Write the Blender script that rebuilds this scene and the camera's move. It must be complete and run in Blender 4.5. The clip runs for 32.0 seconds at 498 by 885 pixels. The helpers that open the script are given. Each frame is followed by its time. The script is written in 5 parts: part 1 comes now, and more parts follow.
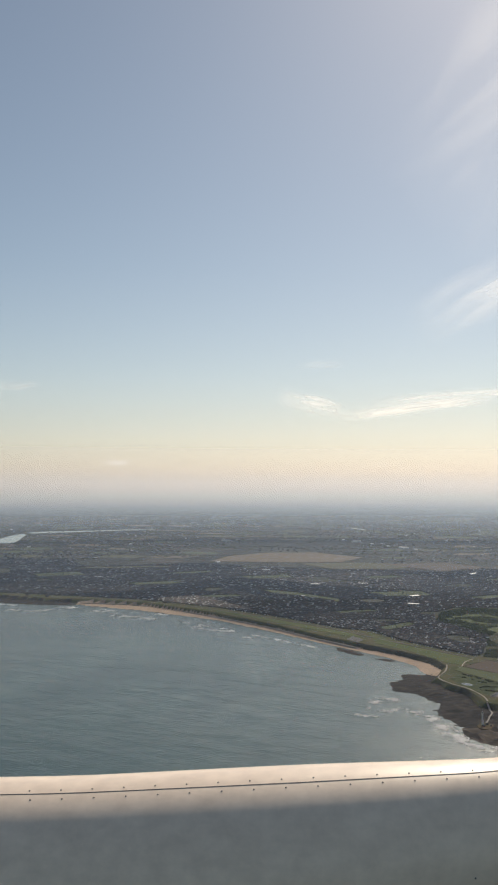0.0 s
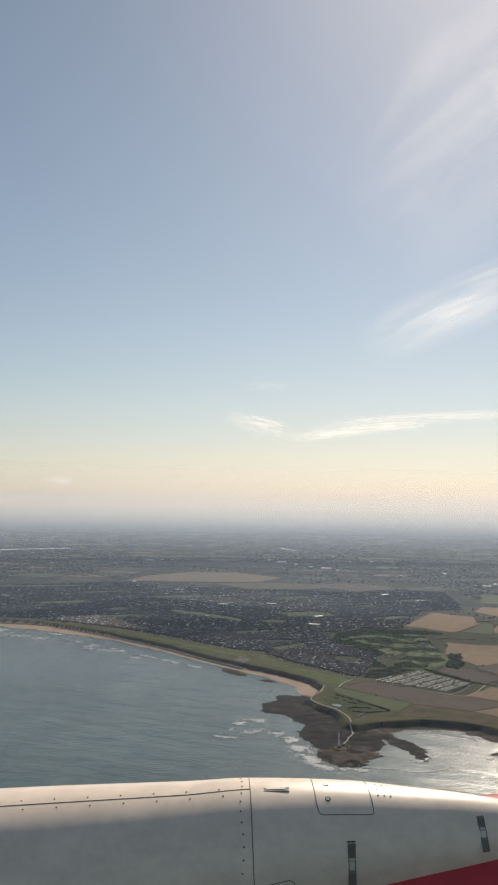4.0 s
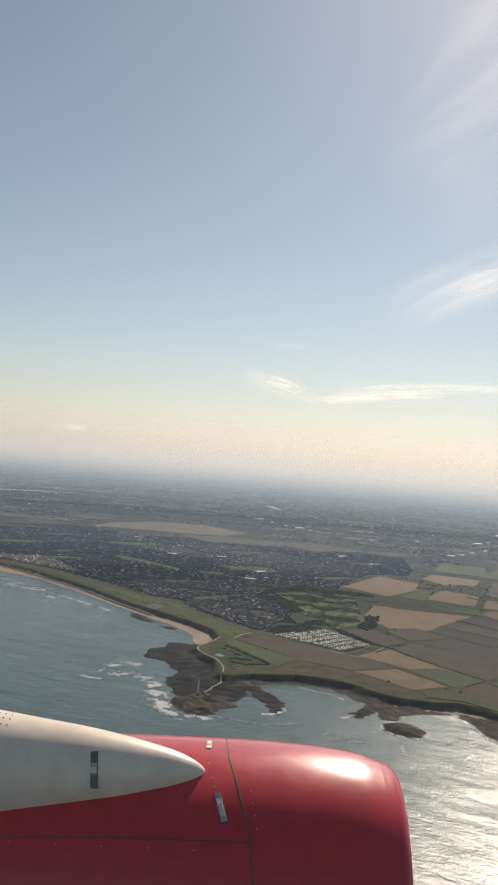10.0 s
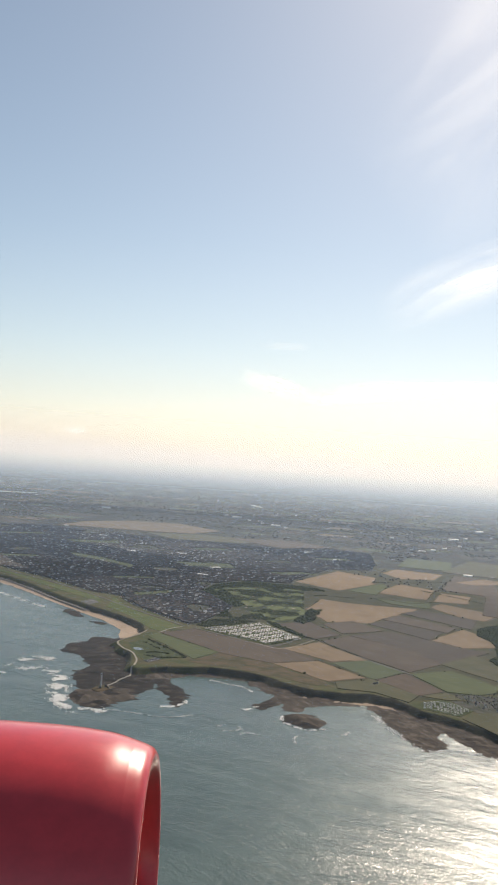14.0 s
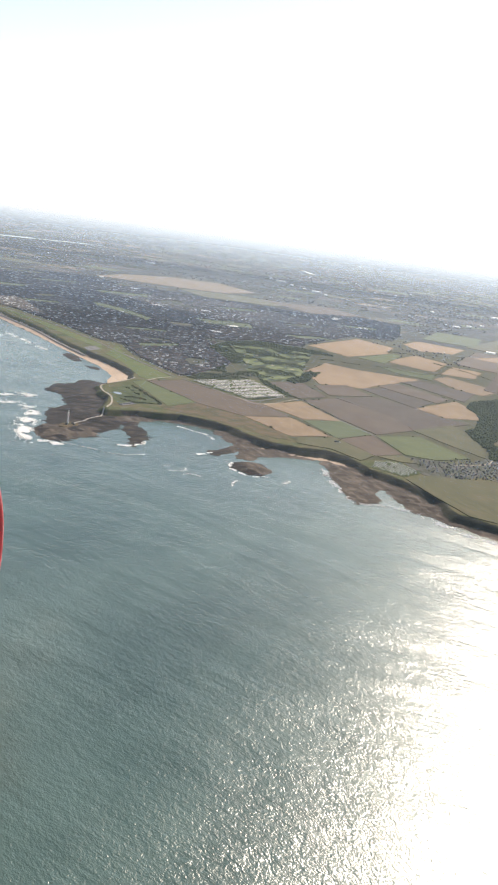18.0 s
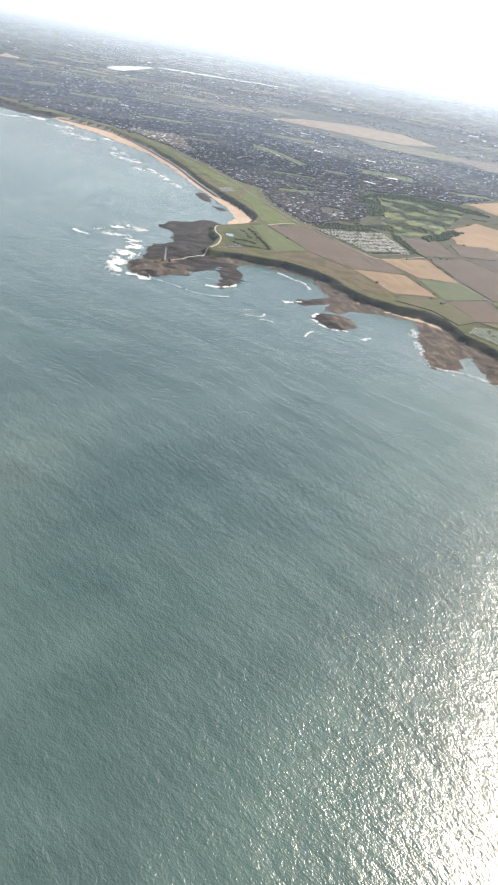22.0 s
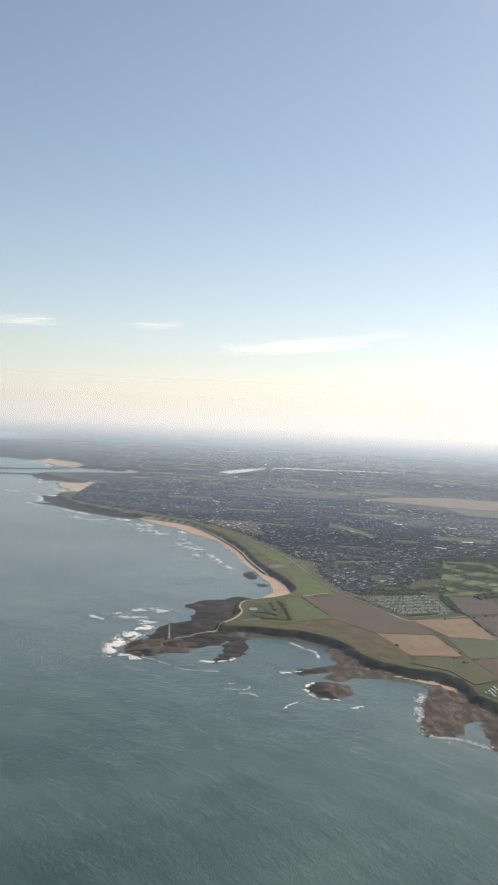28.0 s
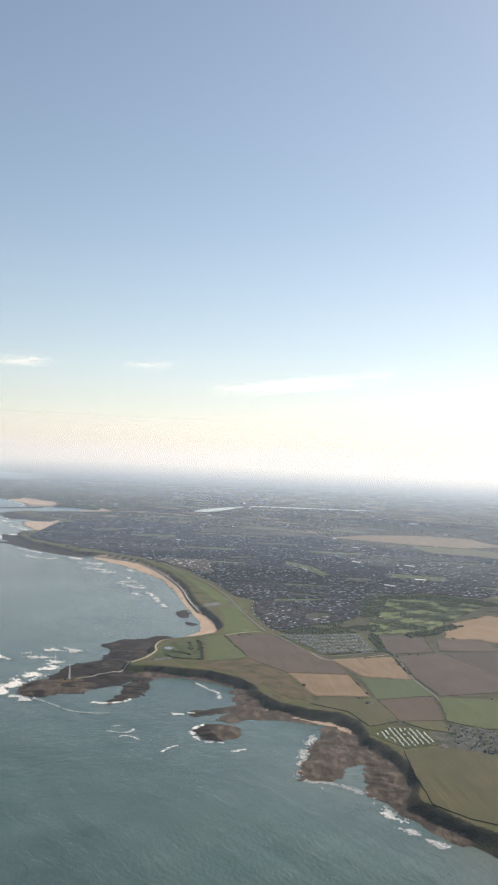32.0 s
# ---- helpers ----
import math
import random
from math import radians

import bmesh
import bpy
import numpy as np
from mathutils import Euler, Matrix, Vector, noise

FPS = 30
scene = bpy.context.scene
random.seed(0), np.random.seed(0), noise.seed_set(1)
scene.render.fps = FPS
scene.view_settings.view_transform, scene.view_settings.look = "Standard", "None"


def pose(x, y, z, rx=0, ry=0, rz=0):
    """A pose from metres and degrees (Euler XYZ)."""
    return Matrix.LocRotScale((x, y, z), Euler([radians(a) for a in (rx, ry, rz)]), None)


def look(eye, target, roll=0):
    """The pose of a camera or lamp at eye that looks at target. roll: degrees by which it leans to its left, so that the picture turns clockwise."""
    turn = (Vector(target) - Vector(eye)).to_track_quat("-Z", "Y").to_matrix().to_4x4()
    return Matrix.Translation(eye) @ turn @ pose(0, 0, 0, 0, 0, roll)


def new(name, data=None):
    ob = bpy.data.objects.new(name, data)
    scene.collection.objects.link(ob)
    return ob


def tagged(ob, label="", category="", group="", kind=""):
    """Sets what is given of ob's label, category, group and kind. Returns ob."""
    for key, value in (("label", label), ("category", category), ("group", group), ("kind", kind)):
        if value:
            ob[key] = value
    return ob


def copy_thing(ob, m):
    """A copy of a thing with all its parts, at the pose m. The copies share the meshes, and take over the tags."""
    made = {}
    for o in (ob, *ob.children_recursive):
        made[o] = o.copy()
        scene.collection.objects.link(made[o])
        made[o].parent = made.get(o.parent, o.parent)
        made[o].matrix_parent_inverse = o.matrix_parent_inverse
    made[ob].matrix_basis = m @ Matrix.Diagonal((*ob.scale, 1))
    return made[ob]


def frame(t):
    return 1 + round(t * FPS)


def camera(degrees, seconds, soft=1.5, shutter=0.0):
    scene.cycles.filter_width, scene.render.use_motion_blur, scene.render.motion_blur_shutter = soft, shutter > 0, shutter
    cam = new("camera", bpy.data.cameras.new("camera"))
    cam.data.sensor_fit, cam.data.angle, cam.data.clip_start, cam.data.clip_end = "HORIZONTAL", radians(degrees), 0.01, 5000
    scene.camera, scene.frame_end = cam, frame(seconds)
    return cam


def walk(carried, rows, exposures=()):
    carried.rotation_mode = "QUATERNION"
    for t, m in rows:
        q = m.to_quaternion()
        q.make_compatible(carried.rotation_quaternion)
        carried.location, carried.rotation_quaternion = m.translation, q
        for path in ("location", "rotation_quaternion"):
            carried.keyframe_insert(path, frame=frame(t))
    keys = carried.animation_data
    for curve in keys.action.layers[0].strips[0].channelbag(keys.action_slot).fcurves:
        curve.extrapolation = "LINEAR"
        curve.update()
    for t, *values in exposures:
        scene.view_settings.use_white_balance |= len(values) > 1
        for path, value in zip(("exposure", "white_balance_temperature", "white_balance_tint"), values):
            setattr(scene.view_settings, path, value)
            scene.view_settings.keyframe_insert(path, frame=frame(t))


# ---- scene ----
cam = camera(30.8, 32.0, soft=2.1)
PATH = [
    (0, (6.766, -4.275, 68.177), (6.738, -2.277, 68.253), 0.2),
    (0.5, (9.327, -4.284, 68.131), (9.271, -2.287, 68.225), -0.5),
    (1, (12.092, -4.282, 68.088), (11.974, -2.287, 68.173), -1.2),
    (1.5, (15.108, -4.242, 68.046), (14.99, -2.247, 68.133), -1.4),
    (2, (18.322, -4.113, 68.007), (18.205, -2.119, 68.102), -2.3),
    (2.5, (21.657, -3.865, 67.961), (21.555, -1.87, 68.058), -2.0),
    (3, (25.038, -3.481, 67.908), (25.031, -1.483, 68.006), -0.3),
    (3.5, (28.427, -2.993, 67.833), (28.503, -0.998, 67.942), 1.0),
    (5.5, (42.025, -0.962, 66.967), (42.101, 1.032, 67.109), 0.6),
    (6, (45.413, -0.612, 66.827), (45.435, 1.385, 66.936), 1.3),
    (6.5, (48.605, -0.379, 66.691), (48.612, 1.62, 66.765), 3.0),
    (7, (51.806, -0.238, 66.55), (51.823, 1.761, 66.604), 4.0),
    (7.5, (55.049, -0.103, 66.411), (55.079, 1.897, 66.45), 3.9),
    (8, (58.384, 0.079, 66.27), (58.423, 2.079, 66.301), 3.5),
    (8.5, (61.782, 0.354, 66.121), (61.821, 2.354, 66.153), 3.7),
    (9, (65.189, 0.733, 65.958), (65.224, 2.732, 65.99), 3.9),
    (9.5, (68.517, 1.272, 65.769), (68.551, 3.272, 65.797), 4.6),
    (10, (71.757, 1.978, 65.545), (71.79, 3.977, 65.575), 4.7),
    (10.5, (75.016, 2.757, 65.235), (75.049, 4.756, 65.275), 4.8),
    (11, (78.421, 3.563, 64.931), (78.452, 5.563, 64.978), 4.8),
    (11.5, (81.964, 4.351, 64.659), (81.987, 6.351, 64.709), 4.3),
    (12, (85.565, 5.035, 64.435), (85.587, 7.034, 64.487), 4.0),
    (12.5, (89.055, 5.589, 64.269), (89.081, 7.588, 64.324), 3.8),
    (13, (92.481, 6.04, 64.151), (92.512, 8.039, 64.204), 3.3),
    (13.5, (95.813, 6.282, 64.023), (95.841, 8.281, 64.072), 3.7),
    (15.5, (109.411, 5.837, 63.035), (109.433, 7.834, 62.934), 4.6),
    (16, (112.805, 5.564, 62.937), (112.825, 7.557, 62.764), 5.0),
    (16.5, (116.216, 5.279, 62.879), (116.225, 7.263, 62.626), 5.6),
    (17, (119.697, 5.156, 62.843), (119.684, 7.129, 62.512), 6.0),
    (17.5, (123.292, 5.316, 62.825), (123.252, 7.274, 62.42), 6.8),
    (18, (127.015, 5.788, 62.817), (126.945, 7.726, 62.332), 7.7),
    (18.5, (130.833, 6.566, 62.818), (130.728, 8.478, 62.243), 8.5),
    (19, (134.608, 7.558, 62.814), (134.471, 9.441, 62.153), 9.4),
    (19.5, (138.158, 8.661, 62.776), (137.986, 10.52, 62.057), 9.4),
    (20, (141.449, 9.824, 62.717), (141.236, 11.66, 61.954), 9.6),
    (20.5, (144.588, 11.023, 62.622), (144.325, 12.839, 61.828), 9.9),
    (21, (147.647, 12.247, 62.51), (147.332, 14.047, 61.696), 10.0),
    (21.5, (150.672, 13.532, 62.392), (150.307, 15.315, 61.562), 10.2),
    (22, (153.756, 14.867, 62.267), (153.348, 16.641, 61.439), 10.2),
    (22.5, (156.818, 16.251, 62.13), (156.354, 18.017, 61.312), 9.1),
    (23, (159.931, 17.677, 61.971), (159.401, 19.43, 61.169), 7.3),
    (23.5, (163.057, 19.132, 61.786), (162.467, 20.89, 61.038), 7.0),
    (24, (166.122, 20.663, 61.587), (165.48, 22.438, 60.926), 6.2),
    (24.5, (169.104, 22.373, 61.382), (168.416, 24.161, 60.807), 5.4),
    (25, (172.08, 24.332, 61.198), (171.348, 26.129, 60.713), 4.8),
    (25.5, (175.035, 26.528, 61.05), (174.258, 28.328, 60.655), 4.4),
    (27.5, (186.918, 36.326, 60.107), (186.052, 38.127, 60.007), 3.4),
    (28, (189.528, 38.725, 60.016), (188.658, 40.525, 59.965), 2.7),
    (28.5, (191.863, 40.962, 59.882), (190.993, 42.763, 59.867), 2.7),
    (29, (194.115, 43.088, 59.763), (193.249, 44.891, 59.777), 2.3),
    (29.5, (196.442, 45.151, 59.648), (195.576, 46.953, 59.682), 2.4),
    (30, (198.914, 47.164, 59.532), (198.044, 48.964, 59.577), 2.7),
    (30.5, (201.433, 49.101, 59.45), (200.557, 50.899, 59.498), 2.9),
    (31, (203.944, 50.949, 59.385), (203.069, 52.747, 59.43), 2.8),
    (31.5, (206.618, 52.771, 59.306), (205.747, 54.571, 59.344), 2.8),
    (32, (209.493, 54.635, 59.231), (208.623, 56.435, 59.268), 2.5),
]
EXPOSURES = [(0, 0.04, 6850, 11), (3, 0.08, 6850, 11), (6, -0.08, 6850, 11), (8, 0.0, 6850, 11), (10.2, 0.1, 6850, 11), (11, 0.42, 6850, 11), (13.5, 0.42, 6850, 11), (16, 0.85, 6900, 11.5), (17.5, 1.15, 6850, 12), (19.5, 1.42, 6800, 12.5), (21, 1.58, 6800, 12.5), (23, 1.42, 6800, 12.5), (25, 1.33, 6850, 12.5), (28, 0.7, 6900, 12.5), (32, 0.76, 6900, 12.5)]
walk(cam, [(t, look(eye, target, roll)) for t, eye, target, roll in PATH], EXPOSURES)
# ---- end of path ----

# ---- world, sun, exposure ----
SUN_AZ, SUN_EL = 19.0, 37.0          # degrees right of +Y, above the horizon
world = bpy.data.worlds.new("world")
scene.world = world
world.use_nodes = True
wn, wl = world.node_tree.nodes, world.node_tree.links
sky = wn.new("ShaderNodeTexSky")
sky.sky_type = "NISHITA"
sky.sun_disc = False
sky.sun_elevation, sky.sun_rotation = radians(SUN_EL), radians(SUN_AZ)
sky.altitude, sky.air_density, sky.dust_density, sky.ozone_density = 700, 1.0, 0.72, 1.2
pale = wn.new("ShaderNodeHueSaturation")            # thin high cloud greys the blue
pale.inputs["Hue"].default_value, pale.inputs["Saturation"].default_value = 0.492, 0.86
wl.new(sky.outputs[0], pale.inputs["Color"])
wl.new(pale.outputs[0], wn["Background"].inputs[0])
wn["Background"].inputs[1].default_value = 0.072

sun = new("sun", bpy.data.lights.new("sun", "SUN"))
sun.data.energy, sun.data.angle, sun.data.color = 4.0, radians(0.55), (1.0, 0.9, 0.76)
to_sun = Vector((math.sin(radians(SUN_AZ)) * math.cos(radians(SUN_EL)),
                 math.cos(radians(SUN_AZ)) * math.cos(radians(SUN_EL)), math.sin(radians(SUN_EL))))
sun.matrix_world = look(to_sun * 900, (0, 0, 0))


# ---- materials ----
def ramp(nt, fac, stops):
    r = nt.nodes.new("ShaderNodeValToRGB")
    e = r.color_ramp.elements
    while len(e) < len(stops):
        e.new(0.5)
    for el, (p, c) in zip(e, stops):
        el.position, el.color = p, (*c, 1) if len(c) == 3 else c
    nt.links.new(fac, r.inputs[0])
    return r.outputs[0]


def noise_tex(nt, scale, detail=4, rough=0.55, stretch=None, kind="ShaderNodeTexNoise", turn=0):
    mp = nt.nodes.new("ShaderNodeMapping")
    geo = nt.nodes.new("ShaderNodeNewGeometry")
    nt.links.new(geo.outputs["Position"], mp.inputs[0])
    mp.inputs["Rotation"].default_value[2] = radians(turn)
    mp.vector_type = "TEXTURE"
    if stretch:
        mp.inputs["Scale"].default_value = [1 / v for v in stretch]
    n = nt.nodes.new(kind)
    n.inputs["Scale"].default_value = scale
    if kind == "ShaderNodeTexNoise":
        n.inputs["Detail"].default_value, n.inputs["Roughness"].default_value = detail, rough
    nt.links.new(mp.outputs[0], n.inputs["Vector"])
    return n


def mix(nt, a, b, fac, mode="MIX"):
    m = nt.nodes.new("ShaderNodeMix")
    m.data_type, m.blend_type = "RGBA", mode
    for sock, v in ((m.inputs[6], a), (m.inputs[7], b), (m.inputs[0], fac)):
        if hasattr(v, "is_output"):
            nt.links.new(v, sock)
        elif isinstance(v, (int, float)):
            sock.default_value = v
        else:
            sock.default_value = (*v, 1)
    return m.outputs[2]


def bump(nt, bsdf, height, strength, dist):
    b = nt.nodes.new("ShaderNodeBump")
    b.inputs["Strength"].default_value, b.inputs["Distance"].default_value = strength, dist
    nt.links.new(height, b.inputs["Height"])
    nt.links.new(b.outputs[0], bsdf.inputs["Normal"])
    return b


def material(name, rough=0.8, metal=0.0, colour=(0.5, 0.5, 0.5)):
    m = bpy.data.materials.new(name)
    m.use_nodes = True
    b = m.node_tree.nodes["Principled BSDF"]
    b.inputs["Base Color"].default_value = (*colour, 1)
    b.inputs["Roughness"].default_value, b.inputs["Metallic"].default_value = rough, metal
    return m, m.node_tree, b


def mottled(name, stops, scale, rough=0.95, fine=None, bump_d=0.0, random_by=None, stretch=None, turn=0, spec=0.06):
    """A natural surface: coarse patches between colour stops, finer grain over it, relief, and a shift of value per thing or piece."""
    m, nt, b = material(name, rough)
    n = noise_tex(nt, scale, 5, 0.6, stretch, turn=turn)
    col = ramp(nt, n.outputs[0], stops)
    g = noise_tex(nt, fine or scale * 9, 3, 0.7)
    gv = ramp(nt, g.outputs[0], [(0.25, (0.62, 0.62, 0.62)), (0.75, (1.3, 1.3, 1.3))])
    col = mix(nt, col, gv, 0.8, "MULTIPLY")
    if random_by:
        node = nt.nodes.new("ShaderNodeObjectInfo" if random_by == "object" else "ShaderNodeNewGeometry")
        rv = ramp(nt, node.outputs["Random" if random_by == "object" else "Random Per Island"],
                  [(0, (0.72, 0.74, 0.76)), (1, (1.25, 1.22, 1.18))])
        col = mix(nt, col, rv, 1.0, "MULTIPLY")
    nt.links.new(col, b.inputs["Base Color"])
    b.inputs["Specular IOR Level"].default_value = spec
    if bump_d:
        bump(nt, b, g.outputs[0], 0.8, bump_d)
    return m


M = {}
M["grass"] = mottled("coastal_grass", [(0.3, (0.038, 0.05, 0.018)), (0.46, (0.06, 0.067, 0.027)), (0.58, (0.086, 0.078, 0.04)), (0.72, (0.05, 0.047, 0.028))], 0.16, fine=1.6, bump_d=0.12)
M["heath"] = mottled("rough_brown_grass", [(0.3, (0.048, 0.05, 0.023)), (0.44, (0.066, 0.058, 0.032)), (0.56, (0.098, 0.073, 0.045)), (0.7, (0.056, 0.05, 0.028))], 0.22, fine=1.8, bump_d=0.15)
M["lawn"] = mottled("mown_grass", [(0.3, (0.046, 0.065, 0.023)), (0.5, (0.066, 0.085, 0.031)), (0.7, (0.09, 0.094, 0.044))], 0.16, fine=1.4, bump_d=0.05, random_by="object")
M["fairway"] = mottled("fairways_and_rough", [(0.34, (0.022, 0.032, 0.016)), (0.46, (0.03, 0.042, 0.02)), (0.5, (0.085, 0.106, 0.04)), (0.62, (0.105, 0.122, 0.05)), (0.7, (0.064, 0.078, 0.032))], 0.17, fine=1.3, bump_d=0.05, stretch=(1, 0.5, 1), turn=-18)
M["farmland"] = mottled("field_margins", [(0.32, (0.03, 0.036, 0.018)), (0.5, (0.05, 0.052, 0.027)), (0.68, (0.068, 0.06, 0.036))], 0.3, fine=2.0, bump_d=0.12)
M["scrub"] = mottled("scrub", [(0.35, (0.03, 0.042, 0.02)), (0.55, (0.056, 0.07, 0.029)), (0.7, (0.08, 0.09, 0.04))], 0.4, fine=1.9, bump_d=0.25)
M["sand"] = mottled("sand", [(0.3, (0.27, 0.21, 0.16)), (0.55, (0.37, 0.29, 0.222)), (0.75, (0.22, 0.18, 0.145))], 0.12, fine=1.2, bump_d=0.03)
M["rock"] = mottled("foreshore_rock", [(0.28, (0.009, 0.0085, 0.009)), (0.42, (0.016, 0.0145, 0.0145)), (0.54, (0.024, 0.021, 0.02)), (0.62, (0.06, 0.05, 0.04)), (0.67, (0.022, 0.02, 0.018)), (0.8, (0.012, 0.011, 0.011))], 0.55, fine=3.4, bump_d=0.3, stretch=(1, 0.42, 1), turn=-62, spec=0.1)
M["shelf"] = mottled("bare_rock_shelf", [(0.3, (0.03, 0.025, 0.021)), (0.44, (0.052, 0.043, 0.036)), (0.54, (0.068, 0.056, 0.047)), (0.62, (0.12, 0.098, 0.08)), (0.67, (0.064, 0.053, 0.045)), (0.8, (0.036, 0.031, 0.027))], 0.6, fine=3.2, bump_d=0.25, stretch=(1, 0.36, 1), turn=28, spec=0.1)
M["cliff"] = mottled("cliff_face", [(0.3, (0.022, 0.026, 0.018)), (0.6, (0.048, 0.048, 0.032)), (0.75, (0.1, 0.085, 0.06))], 0.3, fine=2.0, bump_d=0.35)
FIELD = {
    "tan": [(0.3, (0.152, 0.106, 0.064)), (0.7, (0.205, 0.144, 0.088))],
    "dun": [(0.3, (0.1, 0.078, 0.052)), (0.7, (0.135, 0.106, 0.07))],
    "brown": [(0.3, (0.055, 0.041, 0.031)), (0.7, (0.075, 0.057, 0.043))],
    "dark": [(0.3, (0.034, 0.028, 0.024)), (0.7, (0.05, 0.041, 0.034))],
    "green": [(0.3, (0.05, 0.068, 0.024)), (0.7, (0.07, 0.085, 0.033))],
    "olive": [(0.3, (0.046, 0.05, 0.021)), (0.5, (0.06, 0.06, 0.027)), (0.7, (0.077, 0.068, 0.035))],
    "deep": [(0.3, (0.042, 0.06, 0.028)), (0.7, (0.062, 0.08, 0.038))],
}


def field_material(name, stops):
    m, nt, b = material("field_" + name, 0.95)
    n = noise_tex(nt, 0.13, 6, 0.68)
    col = ramp(nt, n.outputs[0], stops)
    w = noise_tex(nt, 1.0, stretch=(2.2, 0.05, 1), turn=32)
    wv = ramp(nt, w.outputs[0], [(0.35, (0.78, 0.78, 0.78)), (0.65, (1.16, 1.16, 1.16))])
    col = mix(nt, col, wv, 0.8, "MULTIPLY")
    g = noise_tex(nt, 1.5, 4, 0.7)
    gv = ramp(nt, g.outputs[0], [(0.3, (0.82, 0.82, 0.82)), (0.7, (1.15, 1.15, 1.15))])
    col = mix(nt, col, gv, 0.7, "MULTIPLY")
    oi = nt.nodes.new("ShaderNodeObjectInfo")
    rv = ramp(nt, oi.outputs["Random"], [(0, (0.86, 0.88, 0.9)), (1, (1.12, 1.1, 1.06))])
    col = mix(nt, col, rv, 1.0, "MULTIPLY")
    nt.links.new(col, b.inputs["Base Color"])
    b.inputs["Specular IOR Level"].default_value = 0.15
    bump(nt, b, g.outputs[0], 0.5, 0.06)
    return m


for key, stops in FIELD.items():
    M[key] = field_material(key, stops)


def far_land():
    """Inland ground: a patchwork of woods, pasture, stubble and built-up land."""
    m, nt, b = material("inland_ground", 0.95)
    base = noise_tex(nt, 0.02, 5, 0.65)
    v = noise_tex(nt, 0.028, kind="ShaderNodeTexVoronoi", stretch=(1.5, 0.8, 1))
    bw = nt.nodes.new("ShaderNodeSeparateColor")
    nt.links.new(v.outputs["Color"], bw.inputs[0])
    fields = ramp(nt, bw.outputs[0], [(0.0, (0.012, 0.016, 0.012)), (0.4, (0.018, 0.024, 0.015)), (0.6, (0.034, 0.042, 0.02)),
                                      (0.72, (0.02, 0.022, 0.02)), (0.86, (0.05, 0.05, 0.03)), (0.96, (0.11, 0.09, 0.055))])
    woods = ramp(nt, base.outputs[0], [(0.35, (0.01, 0.014, 0.011)), (0.6, (0.024, 0.028, 0.023))])
    f = ramp(nt, noise_tex(nt, 0.012, 3).outputs[0], [(0.42, (0, 0, 0)), (0.6, (1, 1, 1))])
    col = mix(nt, woods, fields, f)
    g = noise_tex(nt, 0.3, 6, 0.85, (0.5, 1, 1), turn=20)
    gv = ramp(nt, g.outputs[0], [(0.34, (0.45, 0.45, 0.45)), (0.55, (1.0, 1.0, 1.0)), (0.66, (2.2, 2.1, 2.0)), (0.74, (5.0, 4.8, 4.6))])
    col = mix(nt, col, gv, 0.85, "MULTIPLY")
    # multiplies the whole ground darker and slightly blue-grey
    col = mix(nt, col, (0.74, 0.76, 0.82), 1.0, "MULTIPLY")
    nt.links.new(col, b.inputs["Base Color"])
    b.inputs["Specular IOR Level"].default_value = 0.1
    return m


M["inland"] = far_land()
M["townland"] = mottled("streets_and_gardens", [(0.32, (0.028, 0.034, 0.024)), (0.48, (0.048, 0.053, 0.039)), (0.58, (0.076, 0.075, 0.068)), (0.7, (0.095, 0.092, 0.085))], 0.4, fine=1.9)
M["leaf"] = mottled("tree_leaves", [(0.3, (0.05, 0.064, 0.031)), (0.7, (0.095, 0.115, 0.05))], 0.7, fine=3.5, bump_d=0.2, random_by="island", spec=0.05)
M["hedge"] = mottled("hedge_leaves", [(0.3, (0.045, 0.055, 0.028)), (0.7, (0.085, 0.095, 0.045))], 0.9, fine=4, bump_d=0.1, random_by="island", spec=0.05)
M["road"] = mottled("asphalt", [(0.3, (0.1, 0.098, 0.092)), (0.7, (0.15, 0.146, 0.138))], 0.5, fine=3)
M["track"] = mottled("pale_track", [(0.3, (0.24, 0.215, 0.17)), (0.7, (0.32, 0.29, 0.24))], 0.5, fine=3)
M["concrete"] = mottled("concrete", [(0.3, (0.26, 0.24, 0.21)), (0.7, (0.36, 0.335, 0.3))], 0.6, fine=3.5, bump_d=0.02)
M["white_wall"] = mottled("white_plaster", [(0.3, (0.78, 0.77, 0.74)), (0.7, (0.86, 0.85, 0.83))], 1.5, fine=9)
M["van"] = mottled("caravan_panel", [(0.3, (0.24, 0.25, 0.245)), (0.7, (0.36, 0.365, 0.35))], 0.8, 0.4, fine=6, random_by="object", spec=0.5)
M["vanroof"] = mottled("caravan_roof", [(0.3, (0.13, 0.14, 0.14)), (0.7, (0.29, 0.295, 0.29))], 1.4, 0.5, fine=6, random_by="object", spec=0.4)
M["shed_roof"] = mottled("metal_roofing", [(0.3, (0.5, 0.5, 0.5)), (0.7, (0.66, 0.66, 0.65))], 0.3, 0.55, fine=2, random_by="object", spec=0.6)
M["car"], nt, b = material("car_paint", 0.25)
oi = nt.nodes.new("ShaderNodeObjectInfo")
nt.links.new(ramp(nt, oi.outputs["Random"], [(0, (0.7, 0.7, 0.7)), (0.3, (0.05, 0.05, 0.06)), (0.55, (0.3, 0.31, 0.33)), (0.75, (0.1, 0.14, 0.25)), (1, (0.8, 0.8, 0.8))]), b.inputs["Base Color"])
M["glass"], nt, b = material("dark_glass", 0.08, 0, (0.03, 0.035, 0.04))
M["foam"] = mottled("sea_foam", [(0.3, (0.7, 0.71, 0.7)), (0.7, (0.82, 0.83, 0.82))], 1.0, 0.7, fine=5, bump_d=0.04)


